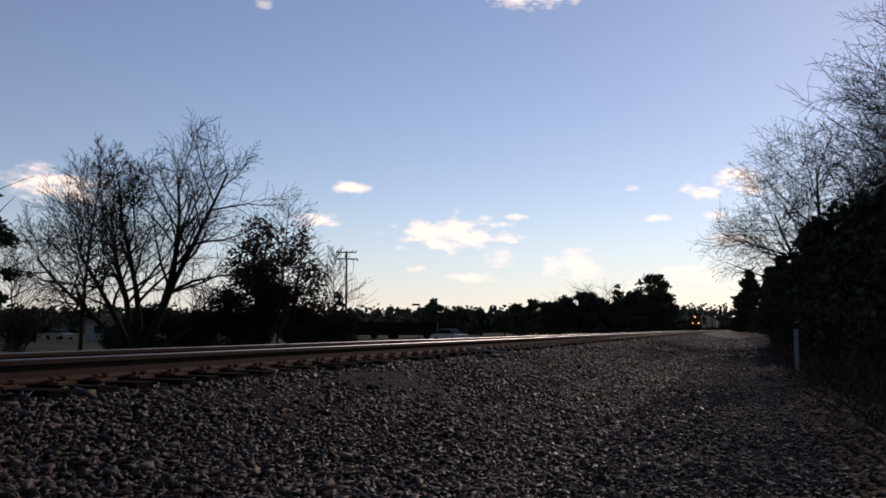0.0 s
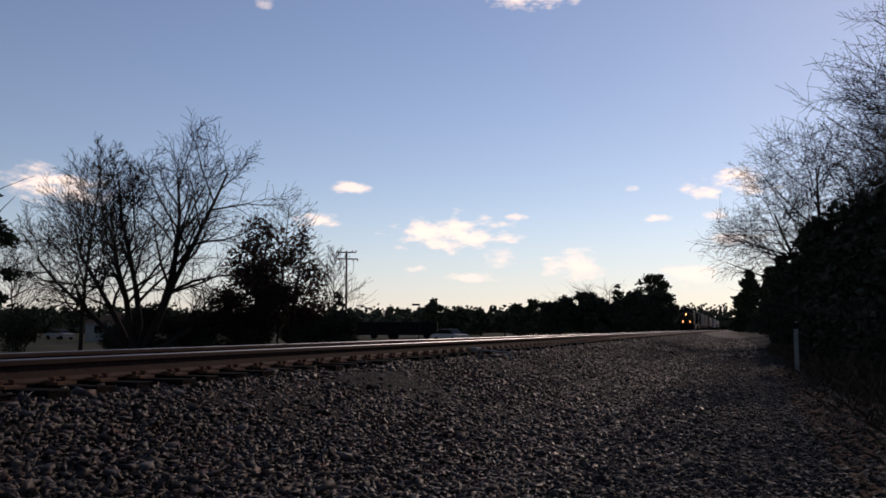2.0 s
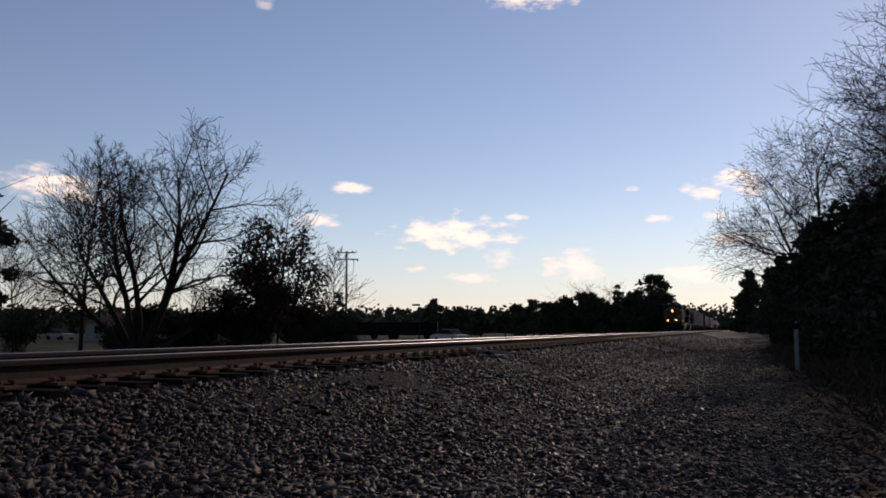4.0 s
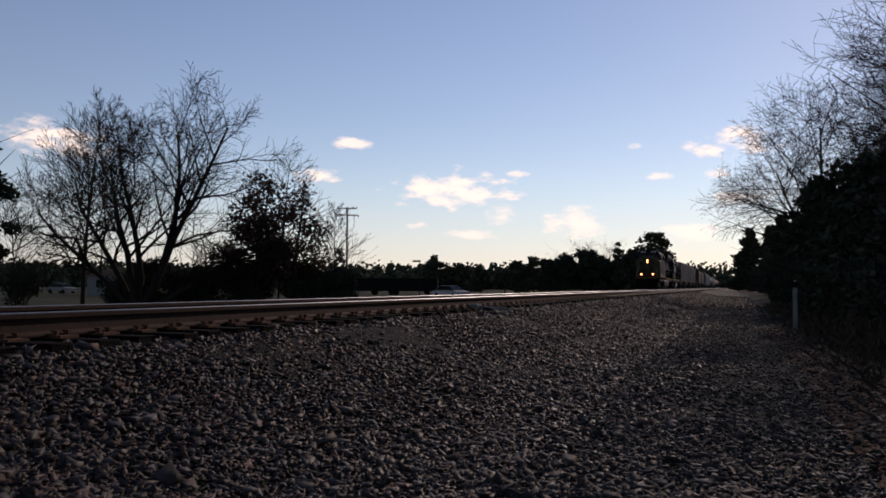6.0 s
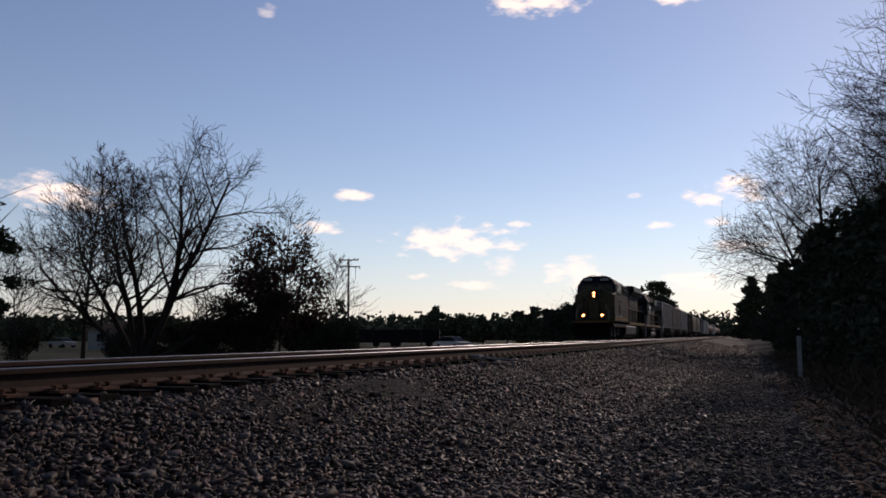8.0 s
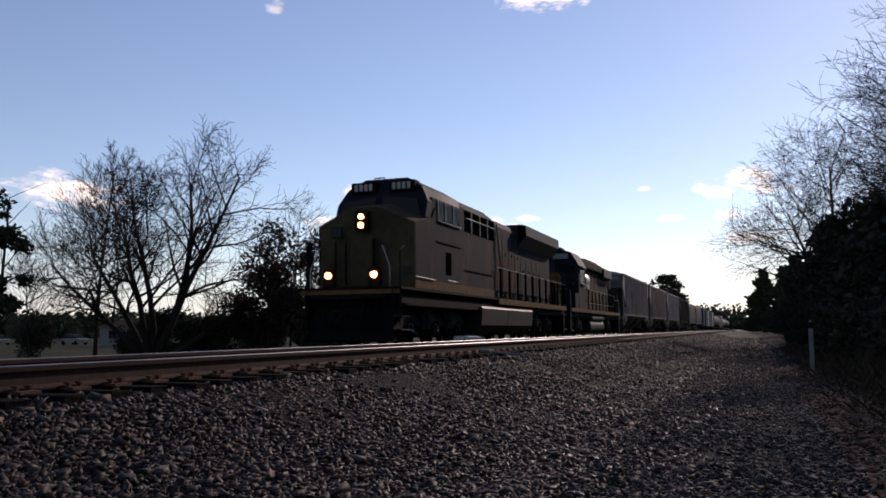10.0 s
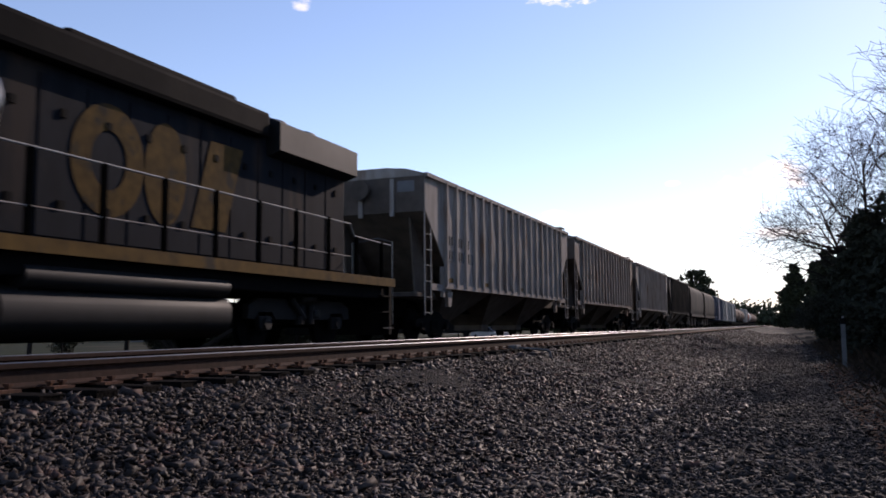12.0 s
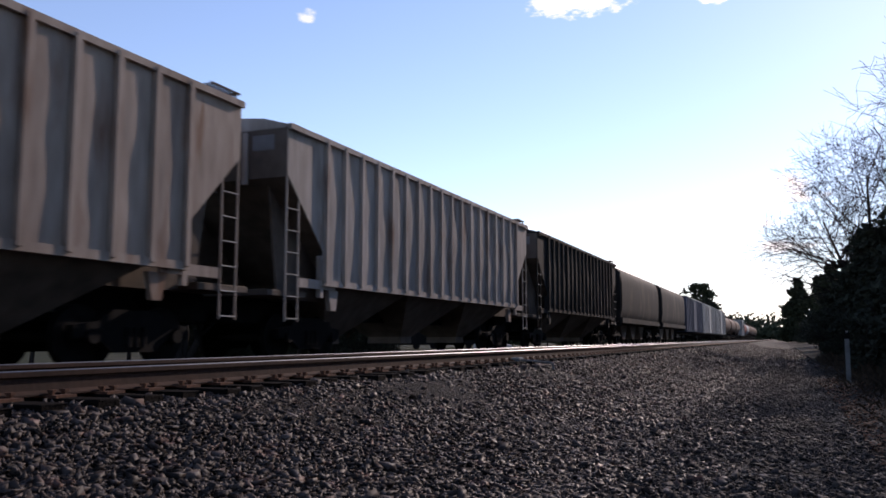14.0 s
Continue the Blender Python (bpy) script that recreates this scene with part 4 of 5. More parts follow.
    # emblem as plain shapes
    turn = np.linspace(0, 2 * math.pi, 29)[:-1]
    ring = Geo()
    for x in (0.95, 0.954):
        for ry, rz in ((0.74, 0.86), (0.36, 0.45)):
            ring.v += [(x, 9.05 + ry * math.cos(t), 2.95 + rz * math.sin(t)) for t in turn]
    for i in range(28):
        j = (i + 1) % 28
        ring.f += [(i, j, 28 + j, 28 + i), (56 + i, 84 + i, 84 + j, 56 + j), (i, 56 + i, 56 + j, j), (28 + i, 28 + j, 84 + j, 84 + i)]
    part("emblem", ring, M["emblem"], hood, "faded yellow emblem ring")
    part("emblem", Geo().prism([(10.3 + 0.5 * math.cos(t), 2.95 + 0.85 * math.sin(t)) for t in turn], 0.95, 0.954, "x"), M["emblem"], hood, "faded yellow emblem oval")
    part("emblem", Geo().prism([(10.95, 2.15), (11.9, 2.15), (12.4, 3.75), (11.45, 3.75)], 0.95, 0.954, "x"), M["emblem"], hood, "faded yellow emblem slant")
    part("hood_overhang", Geo().box(-1.15, 1.15, 6.0, 13.0, 4.1, 4.6, 0.08), M["black"], loco, "sooty overhanging hood top")
    part("radiator", Geo().prism([(-0.95, 3.8), (-1.25, 3.9), (-1.25, 4.45), (-0.9, 4.62), (0.9, 4.62), (1.25, 4.45), (1.25, 3.9), (0.95, 3.8)], 13.2, 16.4), M["tank"], loco)
    for y in (13.2, 14.3, 15.5):
        part("roof_fan", Geo().tube([(0, y, 4.58), (0, y, 4.8)], [0.6, 0.58], 24), M["tank"], loco, soft=True)
    part("exhaust_stack", Geo().box(-0.25, 0.25, 9.5, 10.2, 4.6, 4.82, 0.04), M["black"], loco)
    part("dynamic_brake", Geo().box(-0.95, 0.95, 8.2, 12.2, 4.5, 4.75, 0.06), M["black"], loco)
    part("air_reservoir", Geo().tube([(1.3, 7.2, 1.12), (1.3, 11.4, 1.12)], 0.17, 14), M["tank"], loco, "long grey air reservoir", soft=True)
    tankg = [(1.42 * math.copysign(abs(math.cos(a)) ** 0.45, math.cos(a)), 0.66 + 0.42 * math.copysign(abs(math.sin(a)) ** 0.75, math.sin(a))) for a in np.linspace(0, 2 * math.pi, 41)[:-1]]
    part("fuel_tank", Geo().prism(tankg, 6.9, 11.5), M["tank"], loco, "rounded grey fuel tank", soft=True)
    for s in (-1, 1):
        rail_run(loco, [(s * 1.5, 5.8, 2.75), (s * 1.5, 15.6, 2.7), (s * 1.5, 15.8, 2.45), (s * 1.5, L - 0.75, 2.4)], 0.018, "white")
        rail_run(loco, [(s * 1.5, 5.8, 1.98), (s * 1.5, 15.6, 1.98)], 0.014, "grey")
        for k in range(10):
            y = 5.9 + k * 1.25
            part("stanchion", Geo().box(s * 1.5 - 0.025, s * 1.5 + 0.025, y - 0.045, y + 0.045, 1.4, 2.74 if y < 15.7 else 2.44), M["void"], loco)
        for y0, k in ((0.75, 1), (L - 0.65, -1)):
            lo, hi = min(y0, y0 + k * 0.55), max(y0, y0 + k * 0.55)
            for z in (0.4, 0.78, 1.15):
                part("step", Geo().box(s * 1.48 - 0.22, s * 1.48 + 0.04, lo, hi, z, z + 0.03), M["black"], loco)
            part("step_edge", Geo().box(s * 1.52, s * 1.535, min(y0, y0 + k * 0.55), max(y0, y0 + k * 0.55), 0.395, 0.43), M["steel"], loco)
            rail_run(loco, [(s * 1.5, y0, 0.5), (s * 1.5, y0, 2.5), (s * 1.1, y0, 2.6), (s * 0.4, y0, 2.5), (s * 0.4, y0, 1.6)], 0.02, "black" if s < 0 else "steel")
    for x in (-0.45, 0.55):
        rail_run(loco, [(x, 1.2, 3.1), (x + 0.35, 1.0, 2.2), (x + 0.35, 0.95, 1.6)], 0.022, "steel")
    rail_run(loco, [(1.2, 3.0, 2.95), (1.35, 2.2, 3.0)], 0.018, "steel")
    WHEELS.extend(loco_truck(loco, 4.0, (-1.37, 1.37)) + loco_truck(loco, 14.4, (-1.37, 1.37)))
    return loco


def covered_hopper(paint="grey", marked=0, label=""):
    """Ribbed three-bay covered hopper, 17.4 over couplers, body 1.3 to 16.1."""
    car = thing("covered_hopper", label, "freight wagon")
    Y0, Y1, EAVE, LOW = 0.75, 16.65, 4.52, 1.55
    # side sheets with the end corners cut away below
    for s in (-1, 1):
        body = Geo()
        body.prism([(Y0, EAVE), (Y0, 3.55), (Y0 + 1.4, LOW + 0.6), (Y0 + 1.4, LOW), (Y1 - 1.4, LOW), (Y1 - 1.4, LOW + 0.6), (Y1, 3.55), (Y1, EAVE)], s * 1.54 - 0.012, s * 1.54 + 0.012, "x")
        panels, cols, rows = 17, 6, 8
        lo, hi = Y0 + 1.4, Y1 - 1.4
        base = len(body.v)
        for i in range(panels * cols + 1):
            y = lo + (hi - lo) * i / (panels * cols)
            for j in range(rows + 1):
                z = LOW + 0.04 + (EAVE - LOW - 0.1) * j / rows
                swell = 0.03 * math.sin(math.pi * (i % cols) / cols) * (1 + 1.3 * noise.noise((i // cols * 3.1 + marked * 7, z * 1.1, 2.0))) * math.sin(math.pi * min(1, 0.12 + 0.8 * j / rows))
                body.v.append((s * (1.553 + max(0.0, swell)), y, z))
        body.f += [(base + i * (rows + 1) + j, base + (i + 1) * (rows + 1) + j, base + (i + 1) * (rows + 1) + j + 1, base + i * (rows + 1) + j + 1) for i in range(panels * cols) for j in range(rows)]
        part("side_sheet", body, M[paint], car, soft=True)
    part("roof", Geo().prism([(-1.56, EAVE), (-1.0, EAVE + 0.16), (-0.4, EAVE + 0.22), (0.4, EAVE + 0.22), (1.0, EAVE + 0.16), (1.56, EAVE), (1.5, EAVE - 0.06), (-1.5, EAVE - 0.06)], Y0 - 0.02, Y1 + 0.02), M[paint], car, "arched roof")
    for y, k in ((Y0, 1), (Y1, -1)):
        part("slope_sheet", Geo().prism([(y, EAVE - 0.03), (y, 3.5), (y + k * 2.4, 1.5), (y + k * 2.5, 1.5), (y + k * 0.1, 3.55), (y + k * 0.1, EAVE - 0.03)][::k], -1.52, 1.52, "x"), M["hopperend"], car, "brown sloped end sheet")
        part("end_sheet", Geo().box(-1.53, 1.53, min(y - k * 0.012, y), max(y - k * 0.012, y), 3.5, EAVE - 0.02), M["hopperend"], car, "brown upper end sheet")
        part("end_sheet", Geo().box(0.75, 1.25, min(y - k * 0.02, y - k * 0.013), max(y - k * 0.02, y - k * 0.013), 4.05, 4.35), M["patch"], car)
        for x in (-1.0, -0.35, 0.6):
            part("end_post", Geo().box(x - 0.06, x + 0.06, min(y, y - k * 0.06), max(y, y - k * 0.06), 3.4, EAVE - 0.1), M[paint], car)
        part("end_platform", Geo().box(-1.45, 1.45, min(y - k * 0.45, y + k * 0.9), max(y - k * 0.45, y + k * 0.9), 1.22, 1.34, 0.02), M["hopperend"], car)
        part("draft_gear", Geo().box(-0.6, 0.6, min(y - k * 0.35, y + k * 0.9), max(y - k * 0.35, y + k * 0.9), 0.72, 1.22, 0.03), M["black"], car, "black draft gear pocket")
        for x in (-0.45, 0.4):
            part("brake_hose", Geo().tube([(x, y - k * 0.3, 1.0), (x * 0.9, y - k * 0.5, 0.75), (x * 0.6, y - k * 0.7, 0.5)], 0.03, 7), M["black"], car, soft=True)
        for s in (-1, 1):
            for yy in (y + k * 0.02, y + k * 0.45):
                part("ladder_rail", Geo().box(s * 1.53 - 0.018, s * 1.53 + 0.018, yy - 0.013, yy + 0.013, 0.75, 4.4 if yy == y + k * 0.02 else 3.1), M[paint], car)
            for n in range(6):
                z = 0.8 + n * 0.42
                part("rung", Geo().tube([(s * 1.555, y + k * 0.02, z), (s * 1.555, y + k * 0.45, z)], 0.013, 6), M["white"], car, "pale worn steel rung")
            part("corner_brace", Geo().box(s * 1.5 - 0.05, s * 1.5 + 0.05, min(y + k * 1.28, y + k * 1.4), max(y + k * 1.28, y + k * 1.4), 1.25, 2.1), M[paint], car)
            part("end_sill_plate", Geo().box(s * 1.52 - 0.02, s * 1.52 + 0.02, min(y + k * 0.5, y + k * 1.9), max(y + k * 0.5, y + k * 1.9), 1.42, 1.6), M[paint], car)
            part("jacking_pad", Geo().prism([(y + k * 1.7, 1.42), (y + k * 2.1, 1.42), (y + k * 2.0, 1.0), (y + k * 1.8, 1.0)][::k], s * 1.45 - 0.05, s * 1.45 + 0.05, "x"), M[paint], car)
        part("brake_wheel" if k > 0 else "end_handrail", Geo().tube([(-0.3, y - k * 0.1, 4.15), (-0.3, y - k * 0.22, 4.15)], [0.28, 0.28], 16) if k > 0 else Geo().tube([(-1, y - k * 0.1, 3.0), (1, y - k * 0.1, 3.0)], 0.02, 6), M["hopperend"], car)
        # running-board end platform of open grating above the roof, at the rear end
        if k < 0:
            g = Geo().box(-1.45, 1.45, min(y - k * 0.1, y - k * 0.06), max(y - k * 0.1, y - k * 0.06), EAVE + 0.19, EAVE + 0.22)
            for x in (-1.45, -0.5, 0.5, 1.42):
                g.box(x, x + 0.03, min(y - k * 0.08, y + k * 0.7), max(y - k * 0.08, y + k * 0.7), EAVE + 0.195, EAVE + 0.22)
                g.box(x + 0.002, x + 0.028, min(y, y + k * 0.03), max(y, y + k * 0.03), EAVE + 0.03, EAVE + 0.21)
            board = part("running_board", g, M["hopperend"], car, "open grating roof platform")
            for n in range(1, 9):
                part("slat", Geo().box(-1.42, 1.42, min(y - k * 0.1 + k * 0.09 * n, y - k * 0.06 + k * 0.09 * n), max(y - k * 0.1 + k * 0.09 * n, y - k * 0.06 + k * 0.09 * n), EAVE + 0.2, EAVE + 0.215), M["hopperend"], board)
    coupler(car, 0.0, 1), coupler(car, 17.4, -1)
    # ribs
    n = 18
    for s in (-1, 1):
        for i in range(n):
            y = Y0 + 1.4 + (Y1 - Y0 - 2.8) * i / (n - 1)
            part("side_rib", Geo().prism([(y - 0.05, LOW), (y + 0.05, LOW), (y + 0.05, EAVE - 0.02), (y - 0.05, EAVE - 0.02)], s * 1.6 - 0.06, s * 1.6 + 0.05, "x"), M[paint], car)
    for s in (-1, 1):
        part("side_sill", Geo().box(s * 1.55 - 0.05, s * 1.55 + 0.06, Y0 + 1.35, Y1 - 1.35, LOW - 0.06, LOW + 0.07), M[paint], car)
        part("top_chord", Geo().box(s * 1.57 - 0.04, s * 1.57 + 0.06, Y0, Y1, EAVE - 0.09, EAVE + 0.02), M[paint], car)
    # discharge bays
    for i in range(3):
        c = Y0 + 3.6 + i * 4.1
        g = Geo()
        top = [(-1.5, c - 2.05), (1.5, c - 2.05), (1.5, c + 2.05), (-1.5, c + 2.05)]
        low = [(-0.5, c - 0.35), (0.5, c - 0.35), (0.5, c + 0.35), (-0.5, c + 0.35)]
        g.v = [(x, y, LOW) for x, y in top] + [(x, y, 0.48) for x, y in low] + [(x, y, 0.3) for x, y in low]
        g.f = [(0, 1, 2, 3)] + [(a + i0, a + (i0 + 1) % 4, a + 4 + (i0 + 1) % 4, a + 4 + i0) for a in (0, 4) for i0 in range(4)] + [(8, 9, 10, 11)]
        part("discharge_bay", g, M["hopperend"], car, "brown sloped discharge bay")
    part("centre_sill", Geo().box(-0.3, 0.3, 0.6, 16.8, 0.85, 1.2), M["black"], car)
    # Plates added to close the open triangle under each slope sheet.
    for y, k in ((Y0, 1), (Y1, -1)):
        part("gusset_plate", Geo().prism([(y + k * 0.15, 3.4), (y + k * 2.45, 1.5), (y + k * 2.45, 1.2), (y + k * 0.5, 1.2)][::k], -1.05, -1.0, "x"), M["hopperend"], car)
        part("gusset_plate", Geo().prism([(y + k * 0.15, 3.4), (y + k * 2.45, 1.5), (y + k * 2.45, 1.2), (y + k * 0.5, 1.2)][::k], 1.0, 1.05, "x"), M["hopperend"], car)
    for x in (-0.35, 0.35):
        part("hatch_coaming", Geo().box(x - 0.05, x + 0.05, Y0 + 0.6, Y1 - 0.6, EAVE + 0.2, EAVE + 0.29), M[paint], car)
    if marked:
        pitch = (Y1 - Y0 - 2.8) / (n - 1)
        for i in range(3 if marked == 1 else 4):
            y = Y0 + 1.4 + pitch * (i + (0 if marked == 1 else 1)) + 0.14
            part("paint_patch", Geo().box(1.59, 1.594, y - 0.02, y + 0.5, 2.28, 2.6), M["patch" if marked == 1 else paint], car)
            bars(car, "mark_bar", 1.597, y + 0.06, 2.72, 2 if i < 2 else 1, 0.2, 0.26, "mark", 0.6)
            bars(car, "mark_bar", 1.597, y + 0.06, 2.33, 2 if i < 2 else 1, 0.2, 0.24, "mark", 0.6)
        for i in (0, 4, 9):
            y = Y0 + 1.4 + pitch * i + 0.15
            part("warning_stripe", Geo().box(1.575, 1.58, y, y + 0.42, 1.68, 1.8), M["yellow"], car)
    WHEELS.extend(freight_truck(car, 2.55) + freight_truck(car, 14.85)) if marked else (freight_truck(car, 2.55), freight_truck(car, 14.85))
    return car


def curved_hopper(paint, label, length=16.6):
    """Smooth-sided covered hopper with a barrel body."""
    car = thing("covered_hopper", label, "freight wagon")
    sec = [(1.58 * math.copysign(abs(math.cos(a)) ** 0.4, math.cos(a)), 2.95 + 1.72 * math.copysign(abs(math.sin(a)) ** 0.55, math.sin(a))) for a in np.linspace(0, 2 * math.pi, 33)[:-1]]
    part("body", Geo().prism(sec, 1.1, length - 1.1), M[paint], car, soft=True)
    part("side_sill", Geo().box(1.5, 1.6, 1.0, length - 1.0, 1.35, 1.65).box(-1.6, -1.5, 1.0, length - 1.0, 1.35, 1.65), M[paint], car)
    part("running_board", Geo().box(-0.35, 0.35, 0.9, length - 0.9, 4.66, 4.72), M["hopperend"], car)
    for c in (0.3, 0.5, 0.7):
        part("discharge_bay", Geo().prism([(length * c - 1.6, 1.6), (length * c + 1.6, 1.6), (length * c + 0.4, 0.4), (length * c - 0.4, 0.4)], -0.9, 0.9, "x"), M["hopperend"], car)
    for y in (0.95, length - 0.95):
        part("end_frame", Geo().box(-1.5, 1.5, y - 0.1, y + 0.1, 1.15, 1.4).box(1.42, 1.52, y - 0.05, y + 0.05, 1.2, 4.3).box(-1.52, -1.42, y - 0.05, y + 0.05, 1.2, 4.3), M[paint], car)
    part("centre_sill", Geo().box(-0.3, 0.3, 0.4, length - 0.4, 0.85, 1.2), M["black"], car)
    coupler(car, 0, 1), coupler(car, length, -1)
    freight_truck(car, 2.4), freight_truck(car, length - 2.4)
    return car


def box_car(paint, label, length=17.0, height=4.55):
    car = thing("box_car", label, "freight wagon")
    part("body", Geo().box(-1.5, 1.5, 0.7, length - 0.7, 1.1, height, 0.05), M[paint], car)
    for i in range(13):
        y = 0.9 + (length - 1.8) * i / 12
        if abs(y - length / 2) > 1.6:
            part("side_post", Geo().box(1.5, 1.56, y - 0.05, y + 0.05, 1.15, height - 0.1), M[paint], car)
    part("sliding_door", Geo().box(1.5, 1.58, length / 2 - 1.5, length / 2 + 1.5, 1.2, height - 0.25, 0.02), M[paint], car)
    part("roof", Geo().prism([(-1.55, height), (0, height + 0.14), (1.55, height), (1.55, height - 0.06), (-1.55, height - 0.06)], 0.65, length - 0.65), M["steel"], car)
    part("centre_sill", Geo().box(-0.3, 0.3, 0.4, length - 0.4, 0.8, 1.15), M["black"], car)
    coupler(car, 0, 1), coupler(car, length, -1)
    freight_truck(car, 2.3), freight_truck(car, length - 2.3)
    return car


def tank_car(paint, label, length=16.0):
    car = thing("tank_car", label, "freight wagon")
    part("tank_shell", Geo().tube([(0, 0.9, 2.75), (0, 1.0, 2.75), (0, 1.35, 2.75), (0, length - 1.35, 2.75), (0, length - 1.0, 2.75), (0, length - 0.9, 2.75)], [0.5, 1.1, 1.5, 1.5, 1.1, 0.5], 32), M[paint], car, soft=True)
    part("dome", Geo().tube([(0, length / 2, 4.1), (0, length / 2, 4.6)], [0.5, 0.45], 18).box(-0.8, 0.8, length / 2 - 1.1, length / 2 + 1.1, 4.28, 4.32), M[paint], car)
    part("underframe", Geo().box(-0.35, 0.35, 0.4, length - 0.4, 0.8, 1.25).box(-1.45, 1.45, 0.7, 1.6, 1.1, 1.25).box(-1.45, 1.45, length - 1.6, length - 0.7, 1.1, 1.25), M["black"], car)
    part("saddle", Geo().box(-1.1, 1.1, 2.0, 2.6, 1.2, 1.9).box(-1.1, 1.1, length - 2.6, length - 2.0, 1.2, 1.9), M["black"], car)
    coupler(car, 0, 1), coupler(car, length, -1)
    freight_truck(car, 2.3), freight_truck(car, length - 2.3)
    return car


TRAIN = []      # (vehicle, distance of its front behind the train's front)
TRAIN.append((modern_locomotive(), 0.0))
TRAIN.append((older_locomotive(), 22.5))
u = 41.4
TRAIN.append((covered_hopper("grey", 1, "pale grey ribbed covered hopper wagon, streaked with dirt and rust"), u))
TRAIN.append((covered_hopper("dusty", 2, "dusty grey-brown ribbed covered hopper wagon with yellow stripes"), u + 17.4))
TRAIN.append((covered_hopper("grey", 0, "pale grey ribbed covered hopper wagon"), u + 34.8))
TRAIN.append((covered_hopper("grey2", 0, "dark grey ribbed covered hopper wagon"), u + 52.2))
u += 69.6
REST = [lambda: curved_hopper("grey2", "dull grey smooth-sided covered hopper wagon", 17.2), lambda: curved_hopper("grey2", "dark grey smooth-sided covered hopper wagon", 17.6),
        lambda: box_car("boxblue", "dark blue box car of the freight train", 17.8), lambda: box_car("white", "off-white box car of the freight train", 20.0), lambda: box_car("white", "off-white box car of the freight train", 20.5)]
REST += [lambda: tank_car("tankcar", "brown tank wagon of the freight train")] * 3
REST += [lambda: box_car("white", "white insulated box car of the train", 18.0)]
REST += [lambda: tank_car("rust", "reddish-brown tank wagon of the freight train"), lambda: tank_car("white", "white tank wagon of the freight train")] + [lambda: tank_car("tankcar", "brown tank wagon of the freight train")] * 4
LENGTHS = [17.2, 17.6, 17.8, 20.0, 20.5, 16, 16, 16, 18.0] + [16] * 6
for build, length in zip(REST, LENGTHS):
    TRAIN.append((build(), u))
    u += length


# ---- trees and shrubs ----
def grow(g, rng, p, d, length, radius, level, cfg):
    """A limb and its children; cfg: (children, length share, lean in degrees, wander, rise) for each level,
    and how much shorter the children grow towards its tip."""
    kids, share, lean, wander, rise, *tip = cfg[level]
    tip = tip[0] if tip else 0.5
    n = 5 if level == 0 else 4 if level < 3 else 3
    pts, rad = [p.copy()], [radius]
    taper = 0.25 if level < len(cfg) - 1 else 0.4
    for i in range(n):
        d = (d + Vector((rng.gauss(0, wander), rng.gauss(0, wander), rng.gauss(0, wander) + rise))).normalized()
        p = p + d * length / n
        pts.append(p.copy())
        rad.append(max(0.0095, radius * (1 - (1 - taper) * (i + 1) / n)))
    g.tube(pts, rad, (7, 6, 5, 4, 3, 3)[min(level, 5)], caps=False)
    if level + 1 >= len(cfg):
        return
    start = 0.3 if level == 0 else 0.15
    for k in range(kids):
        t = start + (1 - start) * (k + rng.random()) / kids
        i = min(int(t * n), n - 1)
        q = pts[i].lerp(pts[i + 1], t * n - i)
        along = (pts[i + 1] - pts[i]).normalized()
        side = along.orthogonal().normalized()
        side.rotate(Matrix.Rotation(k * 2.4 + rng.uniform(-0.6, 0.6), 3, along))
        a = radians(lean * rng.uniform(0.7, 1.25))
        nd = along * math.cos(a) + side * math.sin(a)
        r = max(0.0095, (rad[i] + (rad[i + 1] - rad[i]) * (t * n - i)) * rng.uniform(0.42, 0.62))
        grow(g, rng, q, nd, length * share * rng.uniform(0.75, 1.2) * (1.15 - tip * t), r, level + 1, cfg)


def leaves(rng, blobs, count, size, droop=0.0):
    """Small folded leaf clumps through a set of ellipsoids (centre, radii)."""
    g = Geo()
    weights = [r[0] * r[1] * r[2] for _, r in blobs]
    for _ in range(count):
        c, r = rng.choices(blobs, weights)[0]
        v = Vector((rng.gauss(0, 1), rng.gauss(0, 1), rng.gauss(0, 1))).normalized() * rng.random() ** 0.42
        p = Vector((c[0] + v.x * r[0], c[1] + v.y * r[1], c[2] + v.z * r[2]))
        a = Vector((rng.gauss(0, 1), rng.gauss(0, 1), rng.gauss(0, 0.7) - droop)).normalized()
        b = a.orthogonal().normalized()
        b.rotate(Matrix.Rotation(rng.uniform(0, 6.28), 3, a))
        s = size * rng.uniform(0.5, 1.4)
        n = a.cross(b) * s * 0.25
        g.add([p, p + a * s * 0.55 + b * s * 0.38 + n, p + a * s * 1.1, p + a * s * 0.55 - b * s * 0.38 + n], [(0, 1, 2), (0, 2, 3)])
    return g


SLENDER = [(30, 0.46, 50, 0.025, 0.01, 0.86), (9, 0.5, 34, 0.1, 0.05), (7, 0.5, 36, 0.13, 0.05), (5, 0.55, 38, 0.15, 0.04)]
SPREAD = [(12, 0.46, 42, 0.1, 0.0), (9, 0.52, 46, 0.15, 0.01), (8, 0.5, 44, 0.17, 0.02), (5, 0.55, 44, 0.18, 0.01)]
DOME = [(18, 0.7, 60, 0.07, 0.02, 0.55), (12, 0.5, 42, 0.1, 0.03), (9, 0.5, 42, 0.14, 0.02), (6, 0.5, 42, 0.16, 0.01)]
BROAD = [(20, 0.48, 54, 0.06, 0.03), (11, 0.52, 42, 0.11, 0.03), (9, 0.5, 42, 0.15, 0.02), (6, 0.55, 42, 0.17, 0.01)]


